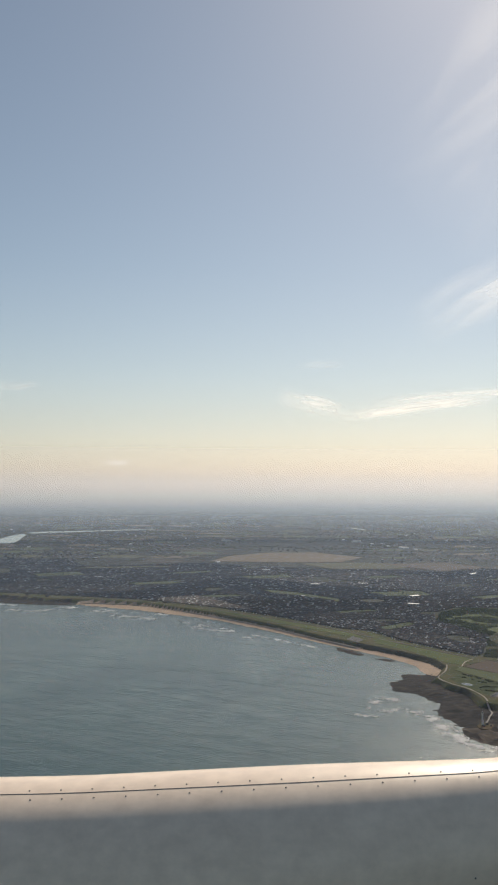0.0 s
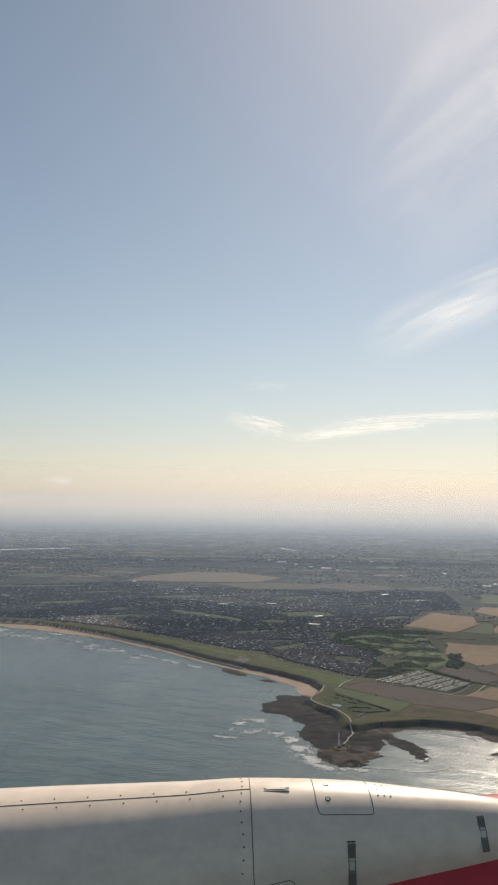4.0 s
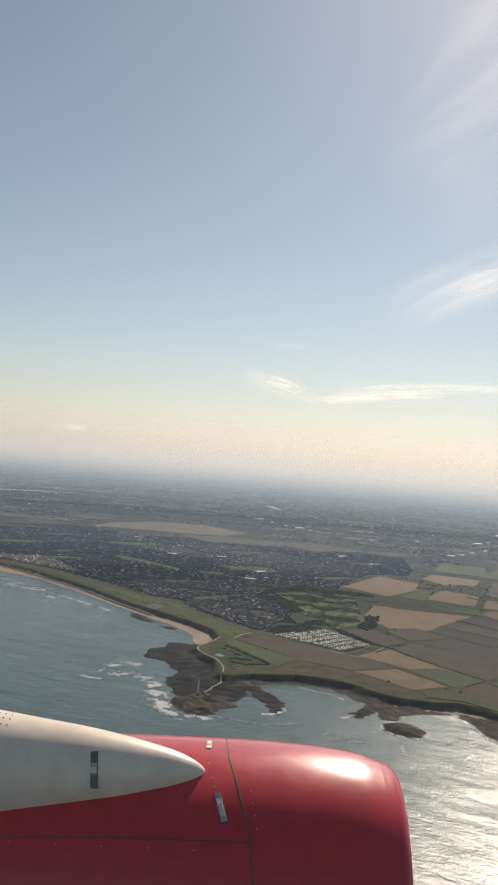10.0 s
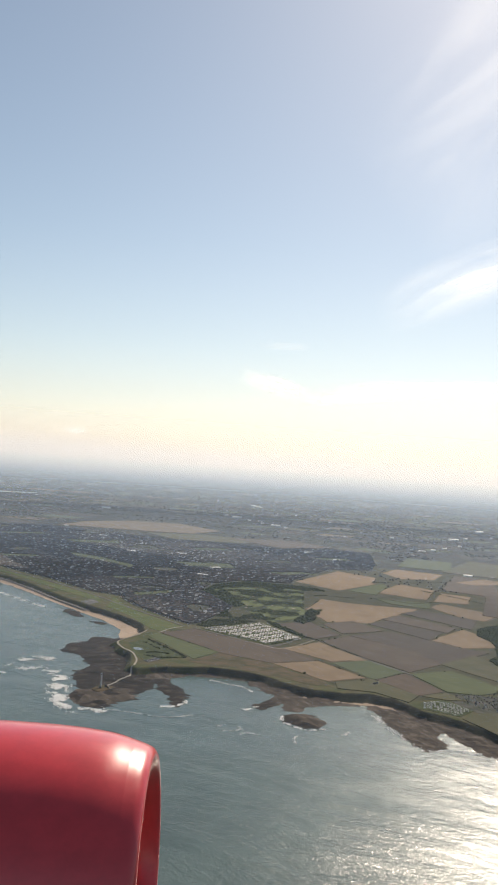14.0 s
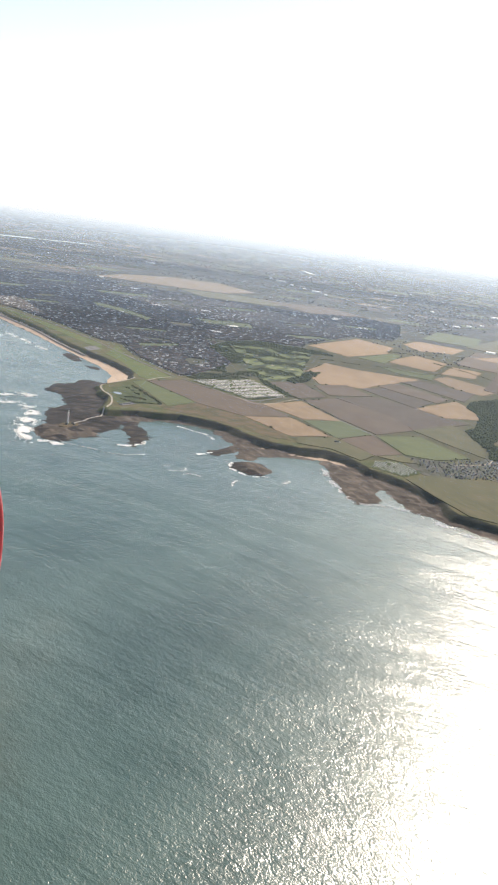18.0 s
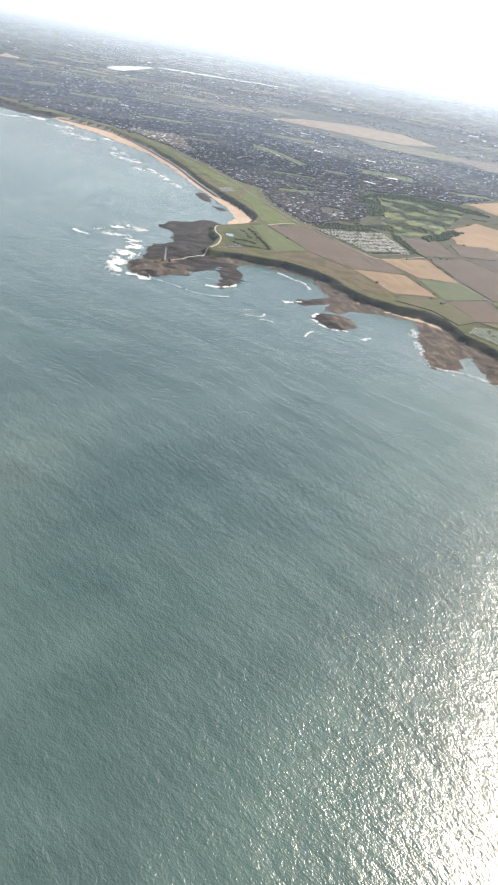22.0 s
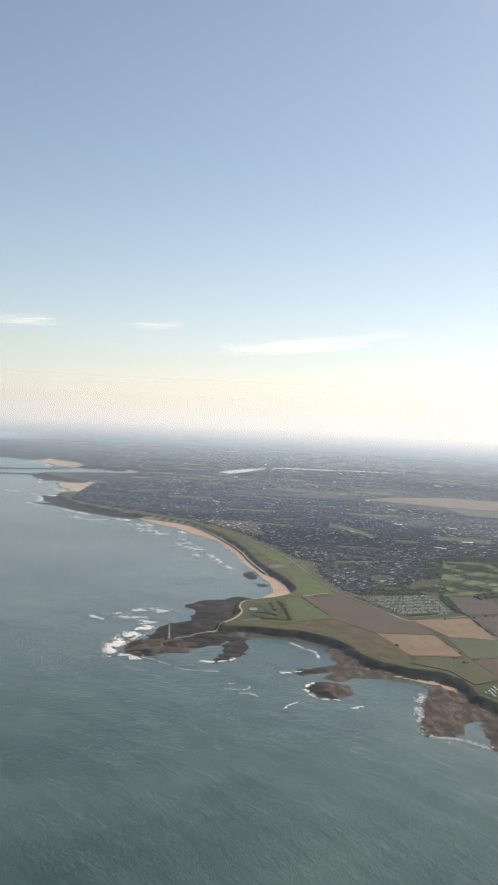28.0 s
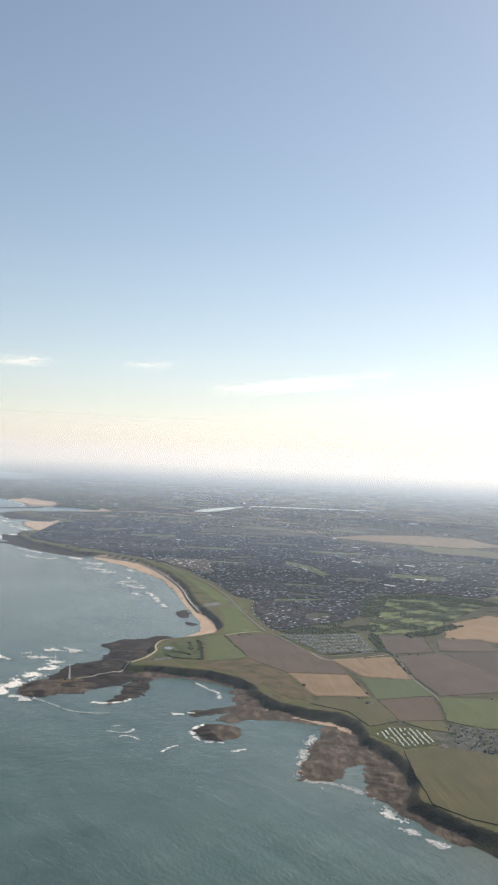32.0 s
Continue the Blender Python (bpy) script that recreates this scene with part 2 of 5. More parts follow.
def brick_wall():
    m, nt, b = material("house_wall", 0.85)
    gi = nt.nodes.new("ShaderNodeNewGeometry")
    c = ramp(nt, gi.outputs["Random Per Island"], [(0, (0.075, 0.057, 0.048)), (0.5, (0.09, 0.075, 0.066)), (0.8, (0.12, 0.111, 0.102)), (0.97, (0.2, 0.19, 0.18)), (1, (0.4, 0.39, 0.37))])
    n = noise_tex(nt, 3.0, 3)
    c = mix(nt, c, ramp(nt, n.outputs[0], [(0.3, (0.75, 0.75, 0.75)), (0.7, (1.15, 1.15, 1.15))]), 1.0, "MULTIPLY")
    nt.links.new(c, b.inputs["Base Color"])
    return m


def roof_tiles():
    m, nt, b = material("roof_tiles", 0.6)
    gi = nt.nodes.new("ShaderNodeNewGeometry")
    # the whitest few roofs paint sun glints into the tile colour
    c = ramp(nt, gi.outputs["Random Per Island"], [(0, (0.066, 0.065, 0.064)), (0.4, (0.098, 0.094, 0.091)), (0.6, (0.125, 0.094, 0.079)), (0.8, (0.14, 0.106, 0.09)), (0.88, (0.2, 0.195, 0.185)), (0.98, (0.22, 0.21, 0.2)), (0.985, (0.6, 0.58, 0.55)), (1, (0.75, 0.73, 0.7))])
    # more pale roofs, gathered in patches to imitate clustered sparkle
    pale = ramp(nt, gi.outputs["Random Per Island"], [(0.8, (0, 0, 0)), (0.82, (1, 1, 1)), (0.9, (1, 1, 1)), (0.92, (0, 0, 0))])
    where = ramp(nt, noise_tex(nt, 0.028, 3).outputs[0], [(0.46, (0, 0, 0)), (0.54, (1, 1, 1))])
    c = mix(nt, c, (0.5, 0.48, 0.45), mix(nt, pale, where, 1.0, "MULTIPLY"))
    n = noise_tex(nt, 2.2, 3)
    c = mix(nt, c, ramp(nt, n.outputs[0], [(0.3, (0.75, 0.75, 0.75)), (0.7, (1.2, 1.2, 1.2))]), 1.0, "MULTIPLY")
    nt.links.new(c, b.inputs["Base Color"])
    nt.links.new(ramp(nt, gi.outputs["Random Per Island"], [(0.0, (0.8,) * 3), (0.93, (0.75,) * 3), (0.955, (0.5,) * 3), (1.0, (0.5,) * 3)]), b.inputs["Roughness"])
    b.inputs["Specular IOR Level"].default_value = 0.25
    bump(nt, b, noise_tex(nt, 6, 2).outputs[0], 0.4, 0.05)
    return m


M["wall"], M["roof"] = brick_wall(), roof_tiles()


def sea_water():
    m, nt, b = material("sea_water", 0.235)
    n1 = noise_tex(nt, 0.012, 5, 0.6, (1, 0.6, 1))
    n2 = noise_tex(nt, 0.045, 5, 0.62, (1, 0.45, 1), turn=-24)
    c1 = ramp(nt, n1.outputs[0], [(0.35, (0.037, 0.071, 0.069)), (0.55, (0.056, 0.092, 0.088)), (0.72, (0.079, 0.1, 0.088))])
    c2 = ramp(nt, n2.outputs[0], [(0.3, (0.74, 0.79, 0.8)), (0.7, (1.24, 1.2, 1.18))])
    nt.links.new(mix(nt, c1, c2, 1.0, "MULTIPLY"), b.inputs["Base Color"])
    b.inputs["IOR"].default_value = 1.33

    def times(a, k):
        t = nt.nodes.new("ShaderNodeMath"); t.operation = "MULTIPLY"
        nt.links.new(a, t.inputs[0])
        if isinstance(k, float):
            t.inputs[1].default_value = k
        else:
            nt.links.new(k, t.inputs[1])
        return t.outputs[0]

    def plus(a, c):
        t = nt.nodes.new("ShaderNodeMath"); t.operation = "ADD"
        nt.links.new(a, t.inputs[0]); nt.links.new(c, t.inputs[1])
        return t.outputs[0]
    long_swell = noise_tex(nt, 0.11, 2, 0.45, (0.4, 1, 1), turn=-30)
    swell = noise_tex(nt, 0.36, 3, 0.5, (0.42, 1, 1), turn=-38)
    chop = noise_tex(nt, 1.15, 3, 0.5, (0.5, 1, 1), turn=-30)
    cross = noise_tex(nt, 1.7, 2, 0.5, (0.6, 1, 1), turn=-72)
    fine = noise_tex(nt, 4.4, 2, 0.55, (0.7, 1, 1), turn=-44)
    gust = ramp(nt, noise_tex(nt, 0.03, 3, 0.6, (0.6, 1, 1), turn=-20).outputs[0], [(0.35, (0.7,) * 3), (0.65, (1.1,) * 3)])
    small = plus(plus(times(chop.outputs[0], 0.1), times(cross.outputs[0], 0.05)), times(fine.outputs[0], 0.054))
    h = plus(plus(times(long_swell.outputs[0], 0.42), times(swell.outputs[0], 0.11)), times(small, gust))
    bump(nt, b, h, 1.0, 1.0)
    return m


M["sea"] = sea_water()
M["calm"], nt, b = material("calm_water", 0.12, 0, (0.06, 0.075, 0.08))
bump(nt, b, noise_tex(nt, 2.0, 3).outputs[0], 0.5, 0.06)


# ---- small building helpers ----
def link(name, verts, faces, mats, slots=None, smooth=False, parent=None):
    me = bpy.data.meshes.new(name)
    me.from_pydata([tuple(v) for v in verts], [], [tuple(f) for f in faces])
    for m in (mats if isinstance(mats, (list, tuple)) else [mats]):
        me.materials.append(m)
    if slots is not None:
        me.polygons.foreach_set("material_index", np.asarray(slots, dtype=np.int32))
    if smooth:
        me.polygons.foreach_set("use_smooth", np.ones(len(me.polygons), dtype=bool))
    me.update()
    ob = new(name, me)
    if parent:
        ob.parent = parent
    return ob


def part(name, bm, mat, parent, label=""):
    me = bpy.data.meshes.new(name)
    bm.to_mesh(me)
    bm.free()
    me.materials.append(mat)
    ob = new(name, me)
    ob.parent = parent
    return tagged(ob, label)


def box(bm, x0, x1, y0, y1, z0, z1, bev=0.0):
    r = bmesh.ops.create_cube(bm, size=1, matrix=Matrix.Translation(((x0 + x1) / 2, (y0 + y1) / 2, (z0 + z1) / 2)) @ Matrix.Diagonal((x1 - x0, y1 - y0, z1 - z0, 1)))
    if bev:
        ed = list({e for v in r["verts"] for e in v.link_edges})
        bmesh.ops.bevel(bm, geom=ed, offset=bev, segments=1, affect="EDGES")


def lattice(seed):
    return np.random.RandomState(seed).rand(256, 256)


LAT = lattice(5)


def vnoise(x, y, size):
    """Smooth value noise in 0..1 with features of the given size."""
    u, v = np.asarray(x) / size, np.asarray(y) / size
    i, j = np.floor(u).astype(int), np.floor(v).astype(int)
    f, g = u - i, v - j
    f, g = f * f * (3 - 2 * f), g * g * (3 - 2 * g)
    a, b2 = LAT[i % 256, j % 256], LAT[(i + 1) % 256, j % 256]
    c, d = LAT[i % 256, (j + 1) % 256], LAT[(i + 1) % 256, (j + 1) % 256]
    return (a * (1 - f) + b2 * f) * (1 - g) + (c * (1 - f) + d * f) * g


def sdf(x, y, poly):
    """Distance to a polygon's edge, positive inside."""
    x, y = np.asarray(x, float), np.asarray(y, float)
    best, inside = np.full(x.shape, 1e18), np.zeros(x.shape, bool)
    for (ax, ay), (bx, by) in zip(poly, poly[1:] + poly[:1]):
        ex, ey = bx - ax, by - ay
        t = np.clip(((x - ax) * ex + (y - ay) * ey) / (ex * ex + ey * ey + 1e-12), 0, 1)
        best = np.minimum(best, (x - ax - t * ex) ** 2 + (y - ay - t * ey) ** 2)
        cross = (ay > y) != (by > y)
        with np.errstate(divide="ignore", invalid="ignore"):
            inside ^= cross & (x < (bx - ax) * (y - ay) / (by - ay if by != ay else 1e-12) + ax)
    return np.where(inside, 1, -1) * np.sqrt(best)


def smooth_poly(poly, rounds=1):
    """Corner cutting, to round a coarse outline."""
    for _ in range(rounds):
        poly = [q for (ax, ay), (bx, by) in zip(poly, poly[1:] + poly[:1])
                for q in ((ax * 0.75 + bx * 0.25, ay * 0.75 + by * 0.25), (ax * 0.25 + bx * 0.75, ay * 0.25 + by * 0.75))]
    return poly


def bend(line, n=6):
    """A smooth line through the points given."""
    p = [Vector(q) for q in line]
    p = [p[0] * 2 - p[1]] + p + [p[-1] * 2 - p[-2]]
    out = []
    for a, b, c, d in zip(p, p[1:], p[2:], p[3:]):
        for i in range(n):
            t = i / n
            out.append(0.5 * (2 * b + (c - a) * t + (2 * a - 5 * b + 4 * c - d) * t * t + (3 * b - a - 3 * c + d) * t ** 3))
    return out + [p[-2]]


def step(a, b, v):
    t = np.clip((v - a) / (b - a), 0, 1)
    return t * t * (3 - 2 * t)
# ---- coast: outlines of the land, foreshore and sands ----
TOP = 2.0                             # height of the plateau
COAST_SOUTH = [(-3400, 4800), (-2000, 2700), (-1050, 1620), (-1020, 1480), (-900, 1260), (-690, 960), (-570, 905), (-500, 905), (-430, 872), (-385, 826),
               (-376, 838), (-330, 826), (-300, 800), (-316, 774), (-352, 720), (-345, 700), (-300, 678), (-262, 664), (-212, 608), (-206, 582), (-212, 560), (-188, 530),
               (-160, 508), (-112, 487), (-88, 484), (-54, 471), (-21, 442), (8, 409), (30, 378), (46, 357), (56, 346), (68, 328)]
COAST_NORTH = [(70, 318), (66, 306), (62, 297), (65, 289), (69, 283), (71, 273), (71, 265), (75, 262), (83, 266), (95, 269), (104, 267), (110, 262),
               (115, 257), (123, 250), (132, 249.5), (139, 249.3), (143, 246.8), (146.8, 243), (149, 237.5), (152.3, 235), (155.6, 232.6), (159.3, 228), (162.5, 223.5), (164.5, 219.5), (166, 212.5),
               (168.5, 208), (173, 205), (182, 200), (190, 195), (215, 184), (260, 168), (420, 120), (5000, -500), (5000, 4800)]
LAND = COAST_SOUTH + COAST_NORTH
ROCKS = {
    "point": [(66, 317), (63, 310.5), (55.6, 312.5), (54, 302.8), (50.4, 299), (49.7, 288.4), (56.6, 283.8), (58.4, 276.8), (62.6, 272.6), (57.5, 262.5), (60, 253.5), (62, 245.7), (61.2, 239), (62.6, 233), (67.6, 229.8),
              (71, 229.8), (73.4, 235), (77.5, 238.7), (76.7, 244.2), (79, 248.7), (81.3, 255.7), (84, 250), (86.5, 240.7), (88.4, 235), (90.1, 238), (90.4, 245.5), (87.5, 253), (84.8, 258.7), (84.5, 263), (89, 267),
              (96, 267.5), (96, 272.5), (85, 272), (72, 292)],
    "bay": [(94, 268.5), (101, 267.5), (106.5, 265), (110, 258.5), (113.5, 254), (116, 252.2), (113.5, 248.5), (108.8, 241), (110, 238.5), (115.8, 244.4), (116.6, 238), (119.4, 237.5), (122.6, 243), (126.2, 246), (131.8, 247), (136, 247.5),
            (136, 251), (126, 253.5), (122.4, 252), (118, 261), (109, 270), (95, 274)],
    "islet": [(116, 228), (115.6, 232), (117.5, 235), (121, 235.3), (124.2, 232.5), (125, 227), (123, 224), (119.5, 223.2)],
    "ledge": [(139, 248), (140.5, 240), (141.7, 232), (143.6, 224.5), (145, 216.6), (147.2, 212.8), (150.4, 214), (152.6, 218), (151.8, 222.4), (152.4, 226), (154.1, 227.8), (155.5, 226.4), (156.8, 222.6), (158.2, 219), (158.8, 214.6), (161, 212), (164.2, 211.6), (166, 209), (168.6, 206),
              (172, 204), (180, 199), (184, 204), (168, 222), (152, 246)],
    "south": [(-216, 548), (-190, 517), (-178, 511), (-186, 503), (-165, 498), (-146, 488), (-110, 475), (-92, 476), (-100, 492), (-150, 515), (-195, 545)],
    "harbour": [(-352, 700), (-318, 668), (-300, 655), (-292, 664), (-270, 652), (-250, 668), (-300, 690)],
    "skear": [(37, 356), (41, 349), (45, 345), (46, 348), (42, 355), (38, 361)],
    "skerry": [(50, 337.5), (53, 334.5), (56, 334), (56, 336.5), (53, 339)],
}
SANDS = {
    "long": [(-93, 479), (-83, 472), (-54, 457.5), (-14, 428), (16, 391.5), (40, 360), (56, 340), (63, 326), (63.5, 317), (65, 309), (70, 309), (73, 318), (71, 330), (57, 351),
             (48, 360), (31, 381), (9, 412), (-20, 445), (-54, 474), (-88, 486)],
    "cove": [(122, 248.6), (130, 248.7), (141, 248), (145, 242), (147, 244), (142, 253), (132, 252), (122, 252)],
    "bay_town": [(-282, 646), (-252, 612), (-214, 584), (-200, 584), (-205, 612), (-258, 668)],
    "far": [(-506, 884), (-440, 842), (-400, 796), (-384, 815), (-425, 872), (-500, 910)],
    "haven": [(-345, 800), (-310, 778), (-296, 796), (-330, 828)],
}


def heights(x, y):
    wob = (vnoise(x, y, 5.0) - 0.5) * 3.0 + (vnoise(x, y, 1.9) - 0.5) * 1.8
    dl = sdf(x, y, LAND) + (vnoise(x, y, 6.0) - 0.5) * 1.3 + (vnoise(x, y, 2.6) - 0.5) * 0.5
    h = -1.2 + np.zeros_like(x)
    kind = np.zeros(x.shape, int)
    rs = np.full(x.shape, -1e9)
    for p in ROCKS.values():
        rs = np.maximum(rs, sdf(x, y, p))
    rs = rs + 0.55 + wob * 0.2 + (vnoise(x, y, 0.95) - 0.5) * 1.0 + (vnoise(x * 0.3 + 40, y + x * 0.1, 1.2) - 0.5) * 2.0 * step(-6, 0, 4 - np.abs(rs))
    strata = np.abs(vnoise(x * 0.5 + y * 0.35, y * 1.2 - x * 0.8, 2.2) - 0.5)
    hr = -0.5 + 0.58 * step(-2.2, 0.6, rs) + step(0, 5, rs) * (0.08 + 0.6 * strata * vnoise(x, y, 3.0) + 0.32 * np.abs(vnoise(x * 0.6 + 9, y * 1.3, 1.25) - 0.5) + 0.22 * vnoise(x, y, 1.0) * vnoise(x + 50, y, 6.0) + 0.3 * step(0.55, 0.8, vnoise(x, y + 30, 7.0)))
    h, kind = np.where(hr > h, hr, h), np.where(hr > h, 2, kind)
    ss = np.full(x.shape, -1e9)
    for p in SANDS.values():
        ss = np.maximum(ss, sdf(x, y, p))
    hs = -0.5 + 0.55 * step(-3.0, 0.4, ss + wob * 0.25) + 0.4 * step(0, 9, ss)
    pick = (hs > h - 0.12) & (ss + wob * 0.5 > -0.6)
    kind = np.where(pick, 1, kind)
    h = np.maximum(h, hs)
    cliff = np.maximum(step(84, 108, x), step(38, 52, x) * step(310, 325, y) * 0.85)
    cliff = np.maximum(cliff, 0.36 * step(56, 62, x) * step(252, 262, y) * (1 - step(302, 312, y)))   # the north shore is cliffed, the bay side a grassy bank
    hl = -0.4 + 0.5 * step(-1.5, 0.3, dl) + (TOP - 0.1) * step(-0.2, 1.6 + 1.3 * cliff + 1.0 * vnoise(x, y, 9.0), dl)
    pick = hl > h
    kind = np.where(pick, np.where((hl < TOP - 0.15) & (dl < 6), np.where(cliff + (vnoise(x, y, 8) - 0.5) * 0.5 > 0.4, 3, 0), 0), kind)
    h = np.maximum(h, hl)
    return h, kind


def spaced(a, b, d0, d1):
    n = max(2, int(2 * abs(b - a) / (d0 + d1)))
    w = np.linspace(d0, d1, n)
    w = np.cumsum(w) / w.sum()
    return a + (b - a) * w


xs = np.concatenate((spaced(-110, -520, 0.9, 3.5)[::-1], np.arange(-110, 50, 0.72), np.arange(50, 195, 0.46), spaced(195, 420, 0.9, 12)))
xs = np.concatenate((spaced(-520, -5000, 8, 420)[::-1], xs, spaced(420, 5000, 20, 500)))
ys = np.concatenate((np.arange(-500, 150, 60), np.arange(150, 192, 6.0), np.arange(192, 300, 0.46), np.arange(300, 425, 0.72), spaced(425, 960, 0.9, 6.5), spaced(960, 4800, 10, 220)))
gx, gy = np.meshgrid(xs, ys, indexing="ij")
gh, gk = heights(gx, gy)
nx, ny = gx.shape
idx = np.arange(nx * ny).reshape(nx, ny)
quads = np.stack((idx[:-1, :-1], idx[1:, :-1], idx[1:, 1:], idx[:-1, 1:]), -1).reshape(-1, 4)
flat_h, flat_k = gh.ravel(), gk.ravel()
fh = flat_h[quads].max(1)
cx, cy = gx.ravel()[quads].mean(1), gy.ravel()[quads].mean(1)
fk = flat_k[quads[:, 0]]
away = sdf(cx, cy, LAND)
fk = np.where((fk == 2) & ((cx > 104) & (cx + 5 * vnoise(cx, cy, 6) + away * 0.8 > 106) | (cx > 78) & (cy - 3 * vnoise(cx, cy, 4) > 259) | (((cx - 69) / 9) ** 2 + ((cy - 239) / 8) ** 2 + (vnoise(cx, cy, 2.2) - 0.5) * 2.2 < 0.75)), 5, fk)     # bare rock at the foot of the cliffs, weed-covered on the point
fk = np.where((fk == 0) & ((cy > 430) | (cx > 210)) & (away > 14), 4, fk)
co = np.stack((gx.ravel(), gy.ravel(), flat_h), -1)
for code, name, mat, label, cat in ((0, "ground", "grass", "rough coastal grassland on a low plateau above the sea", "ground"),
                                    (1, "beach", "sand", "long curved strip of pale orange sand along the bay", "beach"),
                                    (2, "rocky_foreshore", "rock", "dark brown wave-cut rock platform uncovered at low tide", "rocks"),
                                    (5, "rock_shelf", "shelf", "bare brown bedded rock shelf below the cliffs", "rocks"),
                                    (3, "cliff", "cliff", "dark overgrown cliff slope between grassland and foreshore", "cliff"),
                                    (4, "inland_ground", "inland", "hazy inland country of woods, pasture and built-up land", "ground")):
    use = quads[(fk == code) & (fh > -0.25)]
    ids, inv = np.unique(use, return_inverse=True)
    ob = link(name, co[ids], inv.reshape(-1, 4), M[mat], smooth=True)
    tagged(ob, label, cat, kind="structure")

sea = link("sea", [(-5000, -3000, 0), (5000, -3000, 0), (5000, 4800, 0), (-5000, 4800, 0)], [(0, 1, 2, 3)], M["sea"])
tagged(sea, "grey-green sea with low swell and sun glitter", "sea", kind="structure")


# ---- patches of ground: fields, lawns, roads ----
def outline(poly, jag=0.12, every=1.5):
    out = []
    for k, ((ax, ay), (bx, by)) in enumerate(zip(poly, poly[1:] + poly[:1])):
        n = max(1, int(math.hypot(bx - ax, by - ay) / every))
        for i in range(n):
            t = i / n
            out.append((ax + (bx - ax) * t + random.uniform(-jag, jag), ay + (by - ay) * t + random.uniform(-jag, jag)))
    return out


def patch(name, poly, mat, label, category, lift=0.04, kind="", group="", jag=0.12, every=1.5, base=TOP):
    pts = outline(poly, jag, every)
    n = len(pts)
    verts = [(x, y, base + lift) for x, y in pts] + [(x, y, base - 0.25) for x, y in pts]
    area = sum(a[0] * b[1] - b[0] * a[1] for a, b in zip(pts, pts[1:] + pts[:1]))
    faces = [list(range(n)) if area > 0 else list(range(n))[::-1]]
    faces += [(i, i + n, (i + 1) % n + n, (i + 1) % n) if area > 0 else (i, (i + 1) % n, (i + 1) % n + n, i + n) for i in range(n)]
    return tagged(link(name, verts, faces, mat), label, category, group, kind)


def ribbon(name, line, width, mat, label, category, lift=0.09, base=TOP, kind="structure", drape=False):
    """A road or path of even width along a line, as a thin slab."""
    p = [Vector(q) for q in line]
    left, right = [], []
    for i, q in enumerate(p):
        d = (p[min(i + 1, len(p) - 1)] - p[max(i - 1, 0)]).normalized()
        nrm = Vector((-d.y, d.x)) * width / 2
        left.append(q + nrm), right.append(q - nrm)
    n = len(p)
    rim = left + right
    zs = [base] * len(rim)
    if drape:
        zs = heights(np.array([v.x for v in rim]), np.array([v.y for v in rim]))[0]
        zs = np.maximum(zs, base)
    verts = [(v.x, v.y, z + lift) for v, z in zip(rim, zs)] + [(v.x, v.y, z - 0.1) for v, z in zip(rim, zs)]
    faces = []
    for i in range(n - 1):
        faces += [(i, n + i, n + i + 1, i + 1), (i, i + 1, 2 * n + i + 1, 2 * n + i), (n + i + 1, n + i, 3 * n + i, 3 * n + i + 1)]
    return tagged(link(name, verts, faces, mat), label, category, kind=kind)


